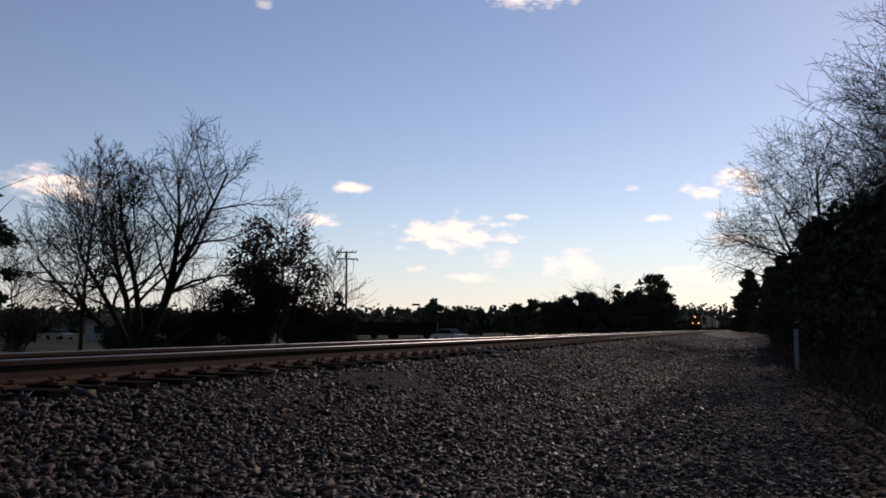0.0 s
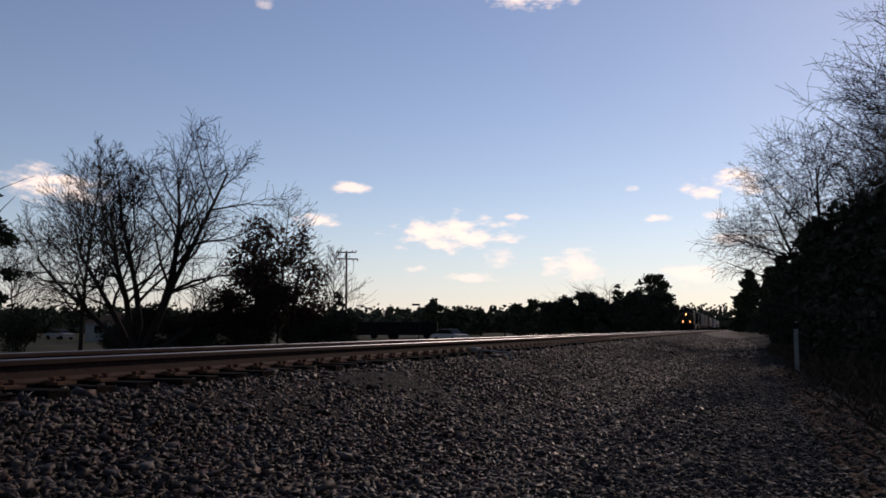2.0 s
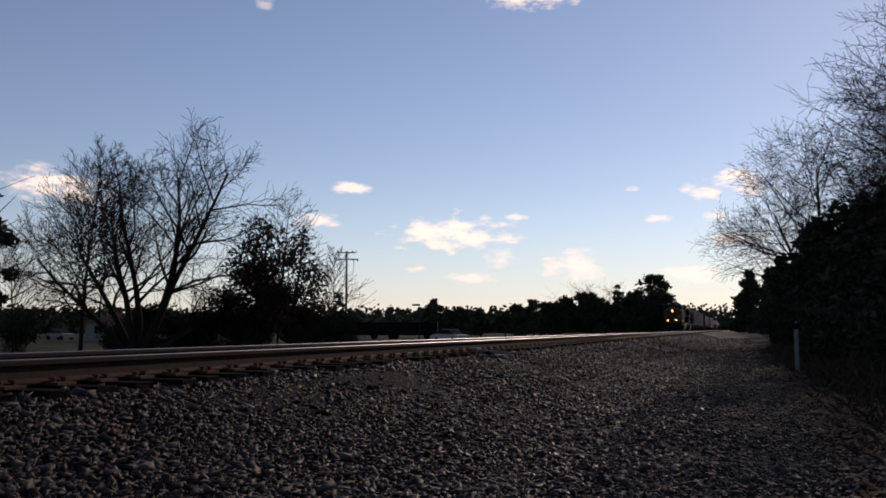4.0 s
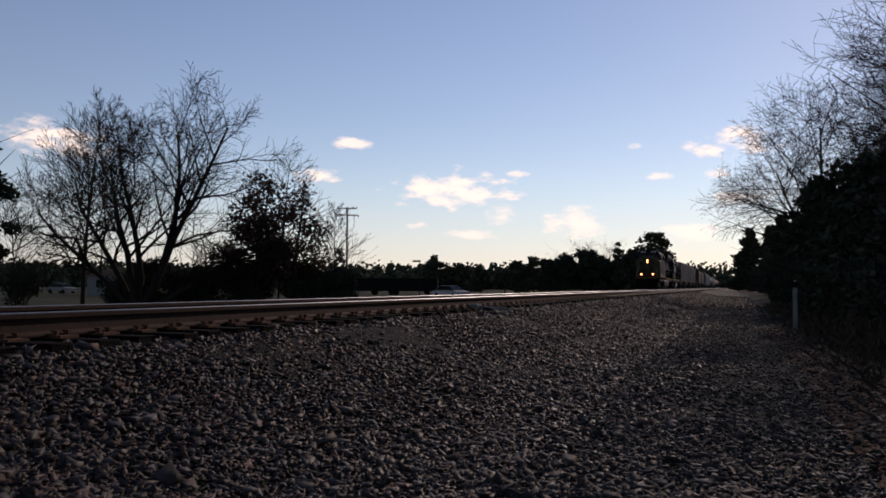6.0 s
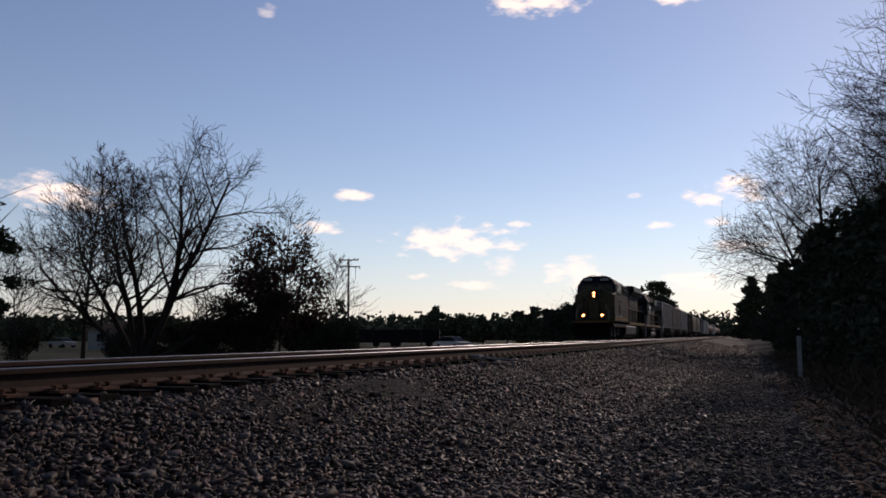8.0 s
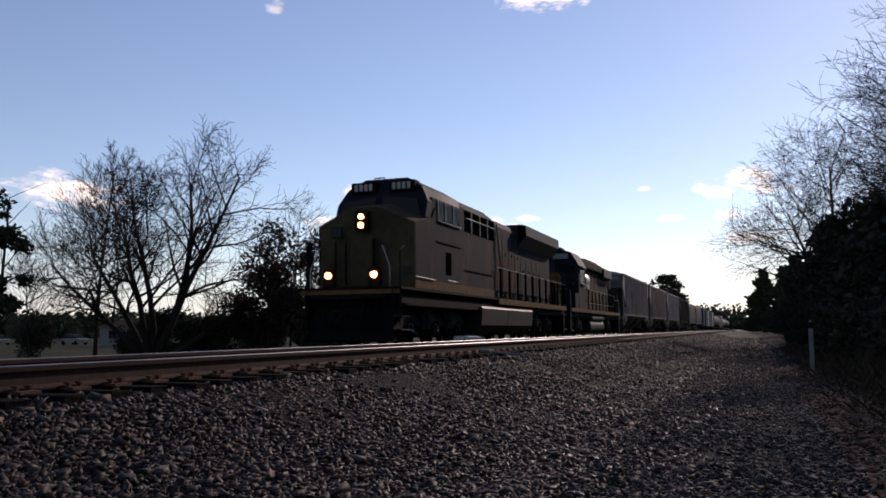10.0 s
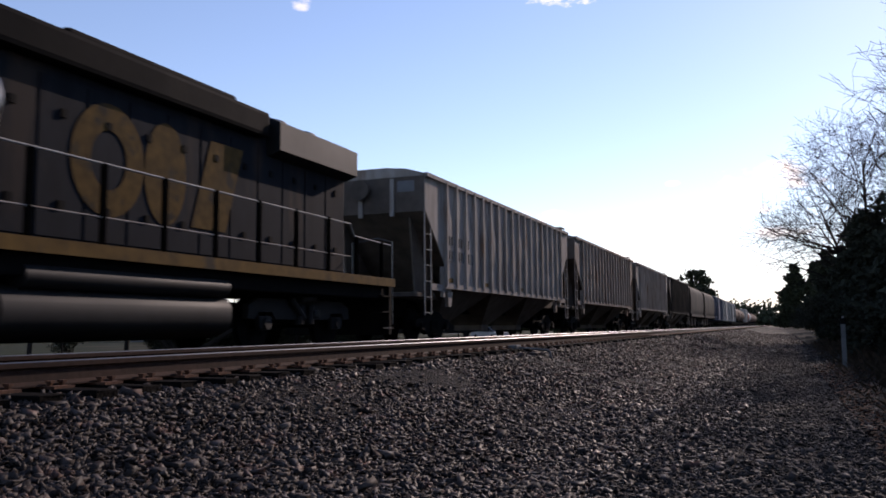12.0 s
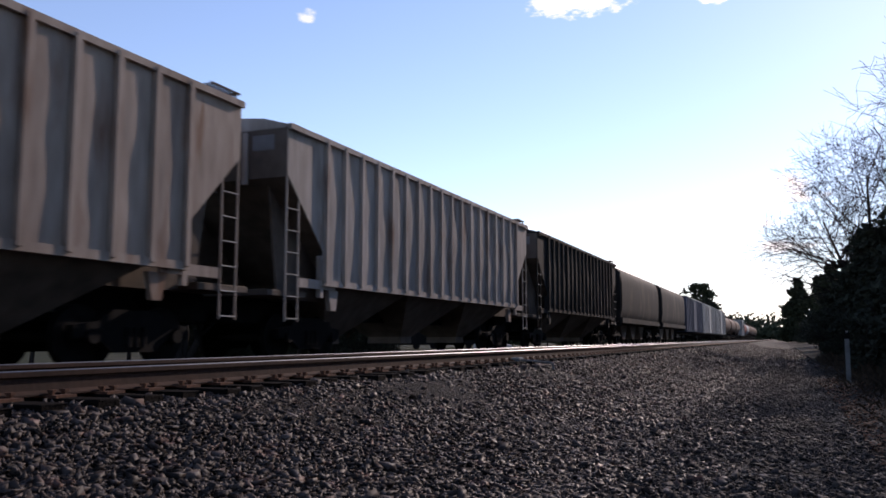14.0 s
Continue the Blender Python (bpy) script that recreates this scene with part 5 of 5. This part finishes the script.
def bare_tree(label, x, y, height, radius, cfg, seed, stems=((0, 0, 1.0),)):
    """stems: lean east-west and north-south (as slopes), length share."""
    rng = random.Random(seed)
    tree = thing("bare_tree", label, "tree", pose(x, y, ground_z(x) - 0.05))
    for i, (lx, ly, share) in enumerate(stems):
        trunk, crown = Geo(), Geo()
        d = Vector((lx, ly, 1)).normalized()
        full = Geo()
        grow(full, rng, Vector((lx * 0.2, ly * 0.2, 0)), d, height * share, radius * (0.6 + 0.4 * share), 0, cfg)
        cut = 6 * 7
        trunk.v, trunk.f = full.v[:cut], [f for f in full.f if max(f) < cut]
        crown.v, crown.f = full.v, [f for f in full.f if max(f) >= cut]
        part("trunk", trunk, M["bark"], tree, soft=True)
        part("crown", crown, M["twig"], tree, "leafless crown of fine twigs")
    return tree


def leafy_tree(name, label, x, y, height, width, low, mat, seed, count=9000, size=0.22, radius=0.14, blobs=26, cone=0.0):
    """Trunk, limbs and a crown of leaf clumps; low: height of the lowest foliage; cone: how far it narrows upward."""
    rng = random.Random(seed)
    tree = thing(name, label, "tree", pose(x, y, ground_z(x) - 0.05))
    g = Geo()
    grow(g, rng, Vector(), Vector((0, 0, 1)), height * 0.95, radius, 0, [(14, 0.3, 62, 0.04, 0.0), (5, 0.5, 45, 0.12, 0.03)])
    part("trunk", g, M["bark"], tree, soft=True)
    puffs = []
    for i in range(blobs):
        t = rng.random()
        z = low + (height - low) * t
        w = width * (1 - cone * t) * (0.55 + 0.45 * math.sin(math.pi * min(1, 0.25 + 0.75 * t)))
        a, r = rng.uniform(0, 6.28), w * rng.random() ** 0.5 * 0.8
        k = rng.uniform(0.22, 0.42) * (w + 0.25)
        puffs.append(((r * math.cos(a), r * math.sin(a), min(z, height - k * 0.6)), (k, k, k * rng.uniform(0.5, 0.8))))
    part("crown", leaves(rng, puffs, count, size), M[mat], tree)
    return tree


def shrub(label, x, y, height, width, mat, seed, count=5000, size=0.14, deep=None):
    rng = random.Random(seed)
    bush = thing("shrub", label, "shrub", pose(x, y, ground_z(x) - 0.05))
    g = Geo()
    for k in range(9):
        d = Vector((rng.gauss(0, 0.5), rng.gauss(0, 0.5), 1)).normalized()
        grow(g, rng, Vector((rng.uniform(-.3, .3) * width, rng.uniform(-.3, .3) * width, 0)), d, height * rng.uniform(0.7, 1.05), 0.025, 0, [(7, 0.45, 40, 0.12, 0.03), (6, 0.5, 42, 0.15, 0.02)])
    part("branchwork", g, M["twig"], bush)
    deep = deep or width
    puffs = []
    for _ in range(16):
        t = rng.random()
        k = rng.uniform(0.25, 0.45) * min(width, height)
        puffs.append(((rng.uniform(-1, 1) * width * (1 - 0.4 * t) * 0.7, rng.uniform(-1, 1) * deep * (1 - 0.4 * t) * 0.7, height * (0.15 + 0.68 * t)), (k, k, k * 0.75)))
    part("foliage", leaves(rng, puffs, count, size), M[mat], bush)
    return bush


# left of the tracks
bare_tree("tall slender leafless tree with a single straight trunk", -34.0, 36.8, 10.6, 0.13, SLENDER, 3)
bare_tree("leafless tree whose many stems fan out from the base", -29.8, 36.2, 9.0, 0.2, SPREAD, 11,
          tuple((0.77 * k + dx, 0.64 * k - dx, share) for k, dx, share in ((-0.85, 0.1, 0.78), (-0.42, -0.12, 0.85), (-0.12, 0.15, 0.98), (0.14, -0.1, 1.02), (0.36, 0.1, 1.22), (0.6, -0.08, 1.25), (1.35, 0.05, 0.8))))
bare_tree("thin leafless sapling beside the field", -32.6, 31.0, 5.6, 0.05, SLENDER[:3], 5)
bare_tree("thin leafless sapling beside the oak", -22.8, 45.2, 6.0, 0.04, SLENDER[:3], 6)
leafy_tree("pine_tree", "ragged pine with open dark crown", -32.6, 29.0, 8.4, 1.5, 2.4, "pine", 21, 3000, 0.22, 0.12, 20)
for args in ((-25.0, 40.1, 7.8, 2.3, 2.2, 31), (-23.5, 41.4, 7.6, 2.6, 1.8, 32)):
    leafy_tree("oak_tree", "young oak still holding dead brown leaves", *args[:5], "oakleaf", args[5], 5000, 0.18, 0.12, 90, 0.35)
bare_tree("leafless top of a young tree among the oaks", -24.2, 41.0, 8.6, 0.07, SLENDER[:3], 8)
for i, (x, y, h, w) in enumerate(((-27.2, 39.6, 3.8, 1.7), (-25.6, 41.2, 3.0, 1.6), (-23.4, 42.4, 3.0, 1.6), (-21.8, 43.6, 2.4, 1.4), (-30.9, 38.4, 3.2, 1.5), (-22.2, 44.6, 2.6, 1.3), (-28.6, 38.5, 2.4, 1.4),
                                  (-41.5, 40.0, 2.8, 2.0), (-35.0, 42.0, 2.8, 2.0), (-31.5, 43.5, 2.8, 2.0), (-28.5, 45.5, 2.8, 2.0), (-33.0, 39.5, 2.0, 1.5), (-25.0, 47.5, 2.4, 1.8))):
    shrub("dark tangled evergreen shrub", x, y, h, w, "cedar", 40 + i, 4200, 0.13)
leafy_tree("pine_tree", "small open young pine", -26.9, 54.1, 4.2, 0.9, 0.6, "pine", 61, 1800, 0.2, 0.05, 14, 0.6)
for i, (x, y, h, w) in enumerate(((-47.6, 131.7, 6.4, 2.6), (-44.4, 134.0, 5.2, 2.6), (-37.2, 146.0, 6.0, 2.8), (-34.4, 147.5, 7.1, 2.4), (-46.2, 153.3, 5.2, 2.4), (-52, 150, 5, 3), (-41, 152, 4.6, 2.2))):
    leafy_tree("pine_tree", "dark bushy pine beyond the field", x, y, h, w, 0.8, "pine", 70 + i, 2600, 0.5, 0.15, 22, 0.2)
bare_tree("leafless tree hung with vines", -27.1, 165.4, 9.6, 0.16, BROAD[:3], 81)
bare_tree("leafless tree behind the vines", -24.4, 170.4, 9.4, 0.14, BROAD[:3], 82)
leafy_tree("pine_tree", "pine with a ragged narrow top", -21.4, 167.6, 10.8, 3.2, 2, "pine", 83, 5000, 0.5, 0.16, 18, 0.5)
leafy_tree("pine_tree", "tall round-headed dark pine beside the track", -16.2, 174.8, 12.4, 5.4, 2.6, "pine", 84, 9000, 0.55, 0.2, 50, 0.25)
for i in range(9):
    x = -33.5 + i * 2.4
    shrub("dark thicket beside the railway", x, 158.0 + (i * 37 % 11), 7.4 + (i * 13 % 5) * 0.5, 3.2, "cedar", 90 + i, 3600, 0.55)

# right of the service road
leafy_tree("pine_tree", "tall dark pine beside the service road", 3.4, 250.0, 18.0, 5.0, 0.5, "pine", 101, 16000, 0.9, 0.3, 60, 0.5)
leafy_tree("pine_tree", "dark pine beside the service road", 9.0, 235.0, 17.0, 5.0, 0.5, "pine", 102, 14000, 0.9, 0.3, 50, 0.4)
leafy_tree("pine_tree", "dark pine in the roadside wood", 8.0, 170.0, 13.0, 4.0, 0.5, "pine", 103, 12000, 0.7, 0.3, 50, 0.4)
leafy_tree("pine_tree", "dark pine in the roadside wood", 6.6, 125.0, 11.0, 3.2, 0.5, "pine", 104, 12000, 0.5, 0.3, 50, 0.4)
for i, (x, y, h, w) in enumerate(((5.2, 88.0, 8.4, 2.6), (5.4, 74.0, 8.4, 2.6), (5.0, 62.0, 8.0, 2.5), (4.9, 53.0, 7.6, 2.3), (4.7, 45.0, 7.2, 2.2), (4.9, 38.0, 6.4, 2.2), (4.8, 32.0, 5.8, 2.1), (5.2, 26.5, 5.4, 2.1),
                                  (6.0, 21.5, 5.0, 2.2), (7.5, 17.0, 5.0, 2.4), (8.5, 58.0, 10.5, 3.0), (9.0, 44.0, 9.5, 3.0), (8.2, 33.0, 8.5, 2.8), (8.6, 25.0, 7.5, 2.8))):
    leafy_tree("cedar_tree", "dense dark cedar at the edge of the service road", x, y, h, w, 0.2, "cedar", 110 + i, 8000, 0.32, 0.12, 44, 0.4)
for i, (x, y, h, w) in enumerate(((2.9, 50.0, 2.6, 1.2), (2.7, 42.0, 2.4, 1.1), (2.8, 35.0, 2.0, 1.0), (2.6, 29.0, 1.8, 1.0), (2.9, 24.0, 1.7, 1.0), (3.2, 20.0, 1.6, 1.0), (3.3, 16.5, 1.5, 1.0), (3.6, 13.5, 1.4, 1.0), (3.4, 11.0, 1.3, 0.9),
                                  (3.0, 66.0, 3.0, 1.4), (3.2, 80.0, 3.4, 1.5), (3.6, 100.0, 4.5, 2.0), (4.0, 125.0, 5.0, 2.4), (4.5, 160.0, 6.0, 3.0))):
    shrub("dark roadside bramble thicket", x, y, h, w, "cedar", 130 + i, 4500, 0.17)
bare_tree("large leafless tree leaning over the service road", 6.6, 66.0, 12.6, 0.24, DOME, 151, ((-0.1, -0.05, 1.0), (-0.5, -0.1, 0.8)))
bare_tree("large leafless tree with long spreading limbs", 12.9, 41.0, 12.8, 0.22, DOME, 152, ((-0.05, -0.05, 1.0), (-0.2, -0.1, 0.85)))
bare_tree("tall leafless tree with spreading limbs", 12.2, 33.0, 13.0, 0.2, DOME, 153)
bare_tree("leafless tree at the edge of the wood", 11.6, 56.0, 12.5, 0.2, DOME, 154)
# Pines added out of view, where their shadows fall across ballast and road.
for x, y, h, w, seed in ((12.6, 51.0, 16.0, 3.4, 161), (15.2, 61.0, 17.0, 3.6, 162), (11.8, 42.0, 13.5, 3.0, 163)):
    leafy_tree("pine_tree", "tall dense pine added out of view for shade", x, y, h, w, 2.0, "pine", seed, 7000, 0.42, 0.2, 44, 0.25)
bare_tree("leafless tree among the pines of the wood", 13.4, 47.5, 13.5, 0.2, DOME, 157, ((-0.1, 0.0, 1.0),))
bare_tree("leafless tree with many fine limbs in the wood", 10.2, 46.0, 11.0, 0.18, DOME, 158)
bare_tree("leafless tree deep in the roadside wood", 16.5, 54.0, 18.0, 0.22, BROAD, 155)
bare_tree("leafless tree deep in the roadside wood", 13.5, 74.0, 16.0, 0.2, BROAD, 156)


def unseen_shading_wood():
    """Unseen: the same wood, added beside and behind the viewer to hold off skylight."""
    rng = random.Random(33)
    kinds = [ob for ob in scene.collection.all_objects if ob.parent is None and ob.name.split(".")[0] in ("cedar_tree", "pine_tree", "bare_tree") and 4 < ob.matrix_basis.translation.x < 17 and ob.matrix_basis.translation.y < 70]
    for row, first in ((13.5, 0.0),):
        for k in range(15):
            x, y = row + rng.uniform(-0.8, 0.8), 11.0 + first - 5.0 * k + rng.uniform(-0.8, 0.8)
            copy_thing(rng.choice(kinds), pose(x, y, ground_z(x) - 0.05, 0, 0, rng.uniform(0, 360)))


unseen_shading_wood()


def grass_tufts():
    rng = random.Random(9)
    g = Geo()
    for _ in range(9000):
        x, y = rng.uniform(1.15, 4.2), 4 + 46 * rng.random() ** 1.6
        if rng.random() > (x - 0.9) / 1.4:
            continue
        z, h = ground_z(x), rng.uniform(0.15, 0.55) * min(1, (x - 0.8) / 1.5)
        a, l = rng.uniform(0, 6.28), rng.uniform(0.05, 0.3)
        dx, dy, w = math.cos(a), math.sin(a), 0.006
        g.add([(x - dy * w, y + dx * w, z), (x + dy * w, y - dx * w, z), (x + dx * l * 0.4, y + dy * l * 0.4, z + h * 0.7), (x + dx * l, y + dy * l, z + h)], [(0, 1, 2), (2, 1, 3)])
    tagged(solid("dry_grass", g, M["drygrass"], "dry brown roadside grass and weed stalks", "grass"), kind="stuff")


grass_tufts()


def leaf_litter():
    rng = random.Random(19)
    g = Geo()
    for _ in range(4200):
        x, y = 0.8 + abs(rng.gauss(0, 0.8)), 4.5 + 22 * rng.random() ** 1.5
        z = ground_z(x) + 0.03 + rng.random() * 0.03
        a, s = rng.uniform(0, 6.28), rng.uniform(0.02, 0.045)
        u, v = Vector((math.cos(a), math.sin(a), rng.uniform(-0.4, 0.4))), Vector((-math.sin(a), math.cos(a), rng.uniform(-0.4, 0.4)))
        c = Vector((x, y, z))
        g.add([c - u * s, c + v * s * 0.6, c + u * s, c - v * s * 0.6], [(0, 1, 2), (0, 2, 3)])
    tagged(solid("leaf_litter", g, M["litter"], "fallen reddish-brown leaves along the road edge", "leaves"), kind="stuff")


leaf_litter()


def far_wood():
    """The distant belt of pines all round, one uneven mass of clumps."""
    rng = random.Random(77)
    g = Geo()
    for k in range(3800):
        az = rng.uniform(-75, 40) if k < 3500 else rng.uniform(40, 285)
        dist = rng.uniform(330, 430)
        if k > 3500 and k < 3950:
            az, dist = rng.uniform(-6, 4), rng.uniform(470, 560)
        x, y = dist * math.sin(radians(az)), dist * math.cos(radians(az))
        if -16 < x < 4 and dist < 465:
            continue
        h = rng.uniform(7.2, 11.8) * dist / 380 * (1.15 if rng.random() < 0.12 else 1)
        for j in range(8):
            t = rng.random()
            r = rng.uniform(1.6, 3.2) * (1.2 - 0.95 * t)
            c = Vector((x + rng.gauss(0, 1.9) * (1 - 0.92 * t), y + rng.gauss(0, 1.8) * (1 - 0.9 * t), h * t))
            a = Vector((rng.gauss(0, 1), rng.gauss(0, 1), rng.gauss(0, 1))).normalized()
            b = a.orthogonal()
            n = a.cross(b)
            g.add([c + a * r, c + b * r * 0.8, c - a * r * 0.7, c - b * r * 0.9, c + n * r * 0.6], [(0, 1, 4), (1, 2, 4), (2, 3, 4), (3, 0, 4), (0, 3, 2, 1)])
    tagged(solid("far_wood", g, M["pine"], "distant dark belt of pine wood", "woods"), kind="stuff")


far_wood()


# ---- small fixtures ----
def utility_pole(x, y, height):
    pole = thing("utility_pole", "dark timber utility pole with two crossarms", "utility pole", pose(x, y, ground_z(x), 0, 0, 25))
    part("shaft", Geo().tube([(0, 0, 0), (0, 0, height)], [0.17, 0.11], 12), M["pole"], pole, soft=True)
    for z, half in ((height - 0.15, 1.2), (height - 1.0, 1.4)):
        part("crossarm", Geo().box(-half, half, 0.1, 0.22, z - 0.07, z + 0.07), M["pole"], pole)
        for s in (-1, -0.62, 0.62, 1):
            part("insulator", Geo().tube([(s * half, 0.16, z - (0.3 if z < height - 0.5 else -0.05)), (s * half, 0.16, z + (0.05 if z < height - 0.5 else 0.25))], [0.05, 0.07], 8), M["black"], pole)
    for s in (-1, 1):
        part("jumper_wire", Geo().tube([(s * 0.9, 0.2, height - 1.1), (s * 0.85, 0.25, height - 2.6), (s * 0.4, 0.2, height - 3.2), (s * 0.1, 0.12, height - 3.0)], 0.03, 5), M["black"], pole)
    return pole


def marker_post():
    post = thing("marker_post", "slim weathered pale marker post with a dark cap", "post", pose(1.45, 23.6, 0.06))
    part("shaft", Geo().box(-0.055, 0.055, -0.03, 0.03, -0.1, 1.2, 0.01), M["postmat"], post)
    part("cap", Geo().box(-0.065, 0.065, -0.04, 0.04, 1.14, 1.32, 0.02), M["black"], post)
    part("reflector", Geo().tube([(0, -0.045, 1.3), (0, -0.04, 1.34)], 0.025, 8), M["white"], post)


def rod():
    g = Geo().tube([(-5.05, 16.4, 0.79), (-4.9, 16.33, 0.77), (-4.3, 16.1, 0.735), (-4.24, 16.08, 0.7), (-4.22, 16.07, 0.6)], 0.022, 8)
    solid("steel_rod", g, M["postmat"], "pale bent rod lying from the rail onto the ballast", "rod", soft=True)
    solid("lubricator", Geo().box(-5.16, -4.96, 16.2, 16.55, 0.74, 0.83, 0.03), M["postmat"], "pale rusty fitting clamped beside the rail", "rail fitting")


def street_lamp(x, y, h):
    lamp = thing("street_lamp", "tall dark street lamp with a flat shoebox head", "street lamp", pose(x, y, ground_z(x), 0, 0, 20))
    part("shaft", Geo().tube([(0, 0, 0), (0, 0, h)], [0.08, 0.05], 8), M["black"], lamp)
    part("head", Geo().box(-1.0, 0.15, -0.2, 0.2, h - 0.05, h + 0.2, 0.03), M["black"], lamp)


def parked_car(name, label, x, y, turn, paint, length=4.6, height=1.45, group=""):
    car = thing(name, label, "car", pose(x, y, ground_z(x), 0, 0, turn), group)
    k, h = length / 4.6, height / 1.45
    body = [(-2.3 * k, 0.35), (-2.28 * k, 0.78 * h), (-1.5 * k, 0.92 * h), (1.5 * k, 0.95 * h), (2.2 * k, 0.85 * h), (2.3 * k, 0.4)]
    part("body", Geo().prism(body, -0.88, 0.88, "x"), M[paint], car)
    part("cabin", Geo().prism([(-1.4 * k, 0.9 * h), (-0.6 * k, 1.42 * h), (0.9 * k, 1.45 * h), (1.7 * k, 0.93 * h)], -0.74, 0.74, "x"), M["glass"], car)
    part("roof", Geo().box(-0.7, 0.7, -0.6 * k, 0.95 * k, 1.42 * h, 1.48 * h, 0.02), M[paint], car)
    for yy in (-1.4 * k, 1.4 * k):
        for s in (-0.8, 0.8):
            part("wheel", Geo().tube([(s - 0.1, yy, 0.32), (s + 0.1, yy, 0.32)], 0.32, 16), M["black"], car, soft=True)
    return car


def trailer(x, y, turn, length):
    t = thing("parked_trailer", "long dark parked box trailer", "trailer", pose(x, y, ground_z(x), 0, 0, turn), "trailers in the yard")
    part("body", Geo().box(-length / 2, length / 2, -1.2, 1.2, 0.6, 2.5, 0.06), M["black"], t)
    part("roof", Geo().box(-length / 2, length / 2, -1.22, 1.22, 2.5, 2.55), M["tank"], t, "dull metal roof")
    for k in (-0.36, -0.28, 0.3):
        part("wheel", Geo().tube([(k * length, -1.1, 0.45), (k * length, 1.1, 0.45)], 0.45, 14), M["black"], t)


def shed(name, label, x, y, turn, w, d, h, wall, roof):
    s = thing(name, label, "building", pose(x, y, ground_z(x), 0, 0, turn))
    part("wall", Geo().box(-w / 2, w / 2, -d / 2, d / 2, 0, h), M[wall], s)
    part("roof", Geo().prism([(-w / 2 - 0.3, h), (0, h + w * 0.16), (w / 2 + 0.3, h), (w / 2 + 0.3, h - 0.1), (-w / 2 - 0.3, h - 0.1)], -d / 2 - 0.3, d / 2 + 0.3), M[roof], s)
    part("door", Geo().box(-0.5, 0.5, -d / 2 - 0.03, -d / 2, 0, 2.05), M["black"], s)
    for k in (-0.3, 0.3):
        part("window", Geo().box(k * w - 0.4, k * w + 0.4, -d / 2 - 0.03, -d / 2, 1.0, 1.9), M["glass"], s)


utility_pole(-46.7, 95.9, 11.4)
marker_post()
rod()
street_lamp(-43.0, 112.1, 4.9)
parked_car("parked_car", "white car glinting in the sun beyond the tracks", -30.7, 89.9, 60, "white")
for i, (x, y) in enumerate(((-91.5, 95), (-97, 93.5), (-103, 92))):
    parked_car("parked_car", "pale car parked in the distant lot", x, y, 80, "postmat" if i != 1 else "boxblue", group="cars in the lot")
trailer(-53.5, 114.5, 18, 7.5), trailer(-46.0, 116.5, 18, 8.0)
shed("small_house", "small pale house beyond the trees", -72.0, 84.0, 40, 7, 6, 2.4, "postmat", "tankcar")
shed("small_shed", "small white shed beyond the small pine", -40.0, 75.0, 30, 2.6, 2.6, 1.9, "white", "postmat")
solid("pavement", Geo().box(-29.5, -16.5, 117, 122, -0.3, 0.18), M["asphalt"], "pale concrete road apron beside the railway", "pavement", kind="structure")

stones("ballast_stones", "loose grey crushed-stone ballast", (-5.0, -1.4, 3.0, 45), 70000, 0.031, M["stone"], 1)
stones("ballast_toe_stones", "scattered ballast at the foot of the bank", (-2.3, -0.5, 3.5, 40), 6000, 0.036, M["stone"], 4)
stones("crib_stones", "grey ballast between the ties", (-8.6, -4.9, 2.5, 40), 10000, 0.045, M["stone"], 2)
stones("road_gravel", "small loose gravel on the service road", (-1.9, 1.7, 4.8, 40), 42000, 0.027, M["grit"], 3)
stones("far_ballast", "grey ballast and gravel further along the bank", (-5.0, 1.3, 38, 120), 16000, 0.05, M["stone"], 5)
stones("ballast_behind", "grey ballast on the bank behind the viewer", (-5.0, -1.4, 3.0, -12), 5000, 0.045, M["stone"], 6)
build_track("near", NEAR_X, NEAR_Z, (-9.0, 36.0), 380)
build_track("far", FAR_X, FAR_Z, (-9.0, 20.0), 380)


# ---- movement ----
SPEED, FRONT_AT_START = 20.8, 227.6


def motions():
    times = [0.5 * k for k in range(29)]
    for vehicle, behind in TRAIN:
        walk(vehicle, [(t, pose(FAR_X, FRONT_AT_START - SPEED * t + behind, FAR_Z)) for t in times])
    for w in WHEELS:
        x, y, z = w.matrix_basis.translation
        walk(w, [(k / FPS, pose(x, y, z, math.degrees(SPEED * k / FPS / z))) for k in range(0, 421)])


motions()
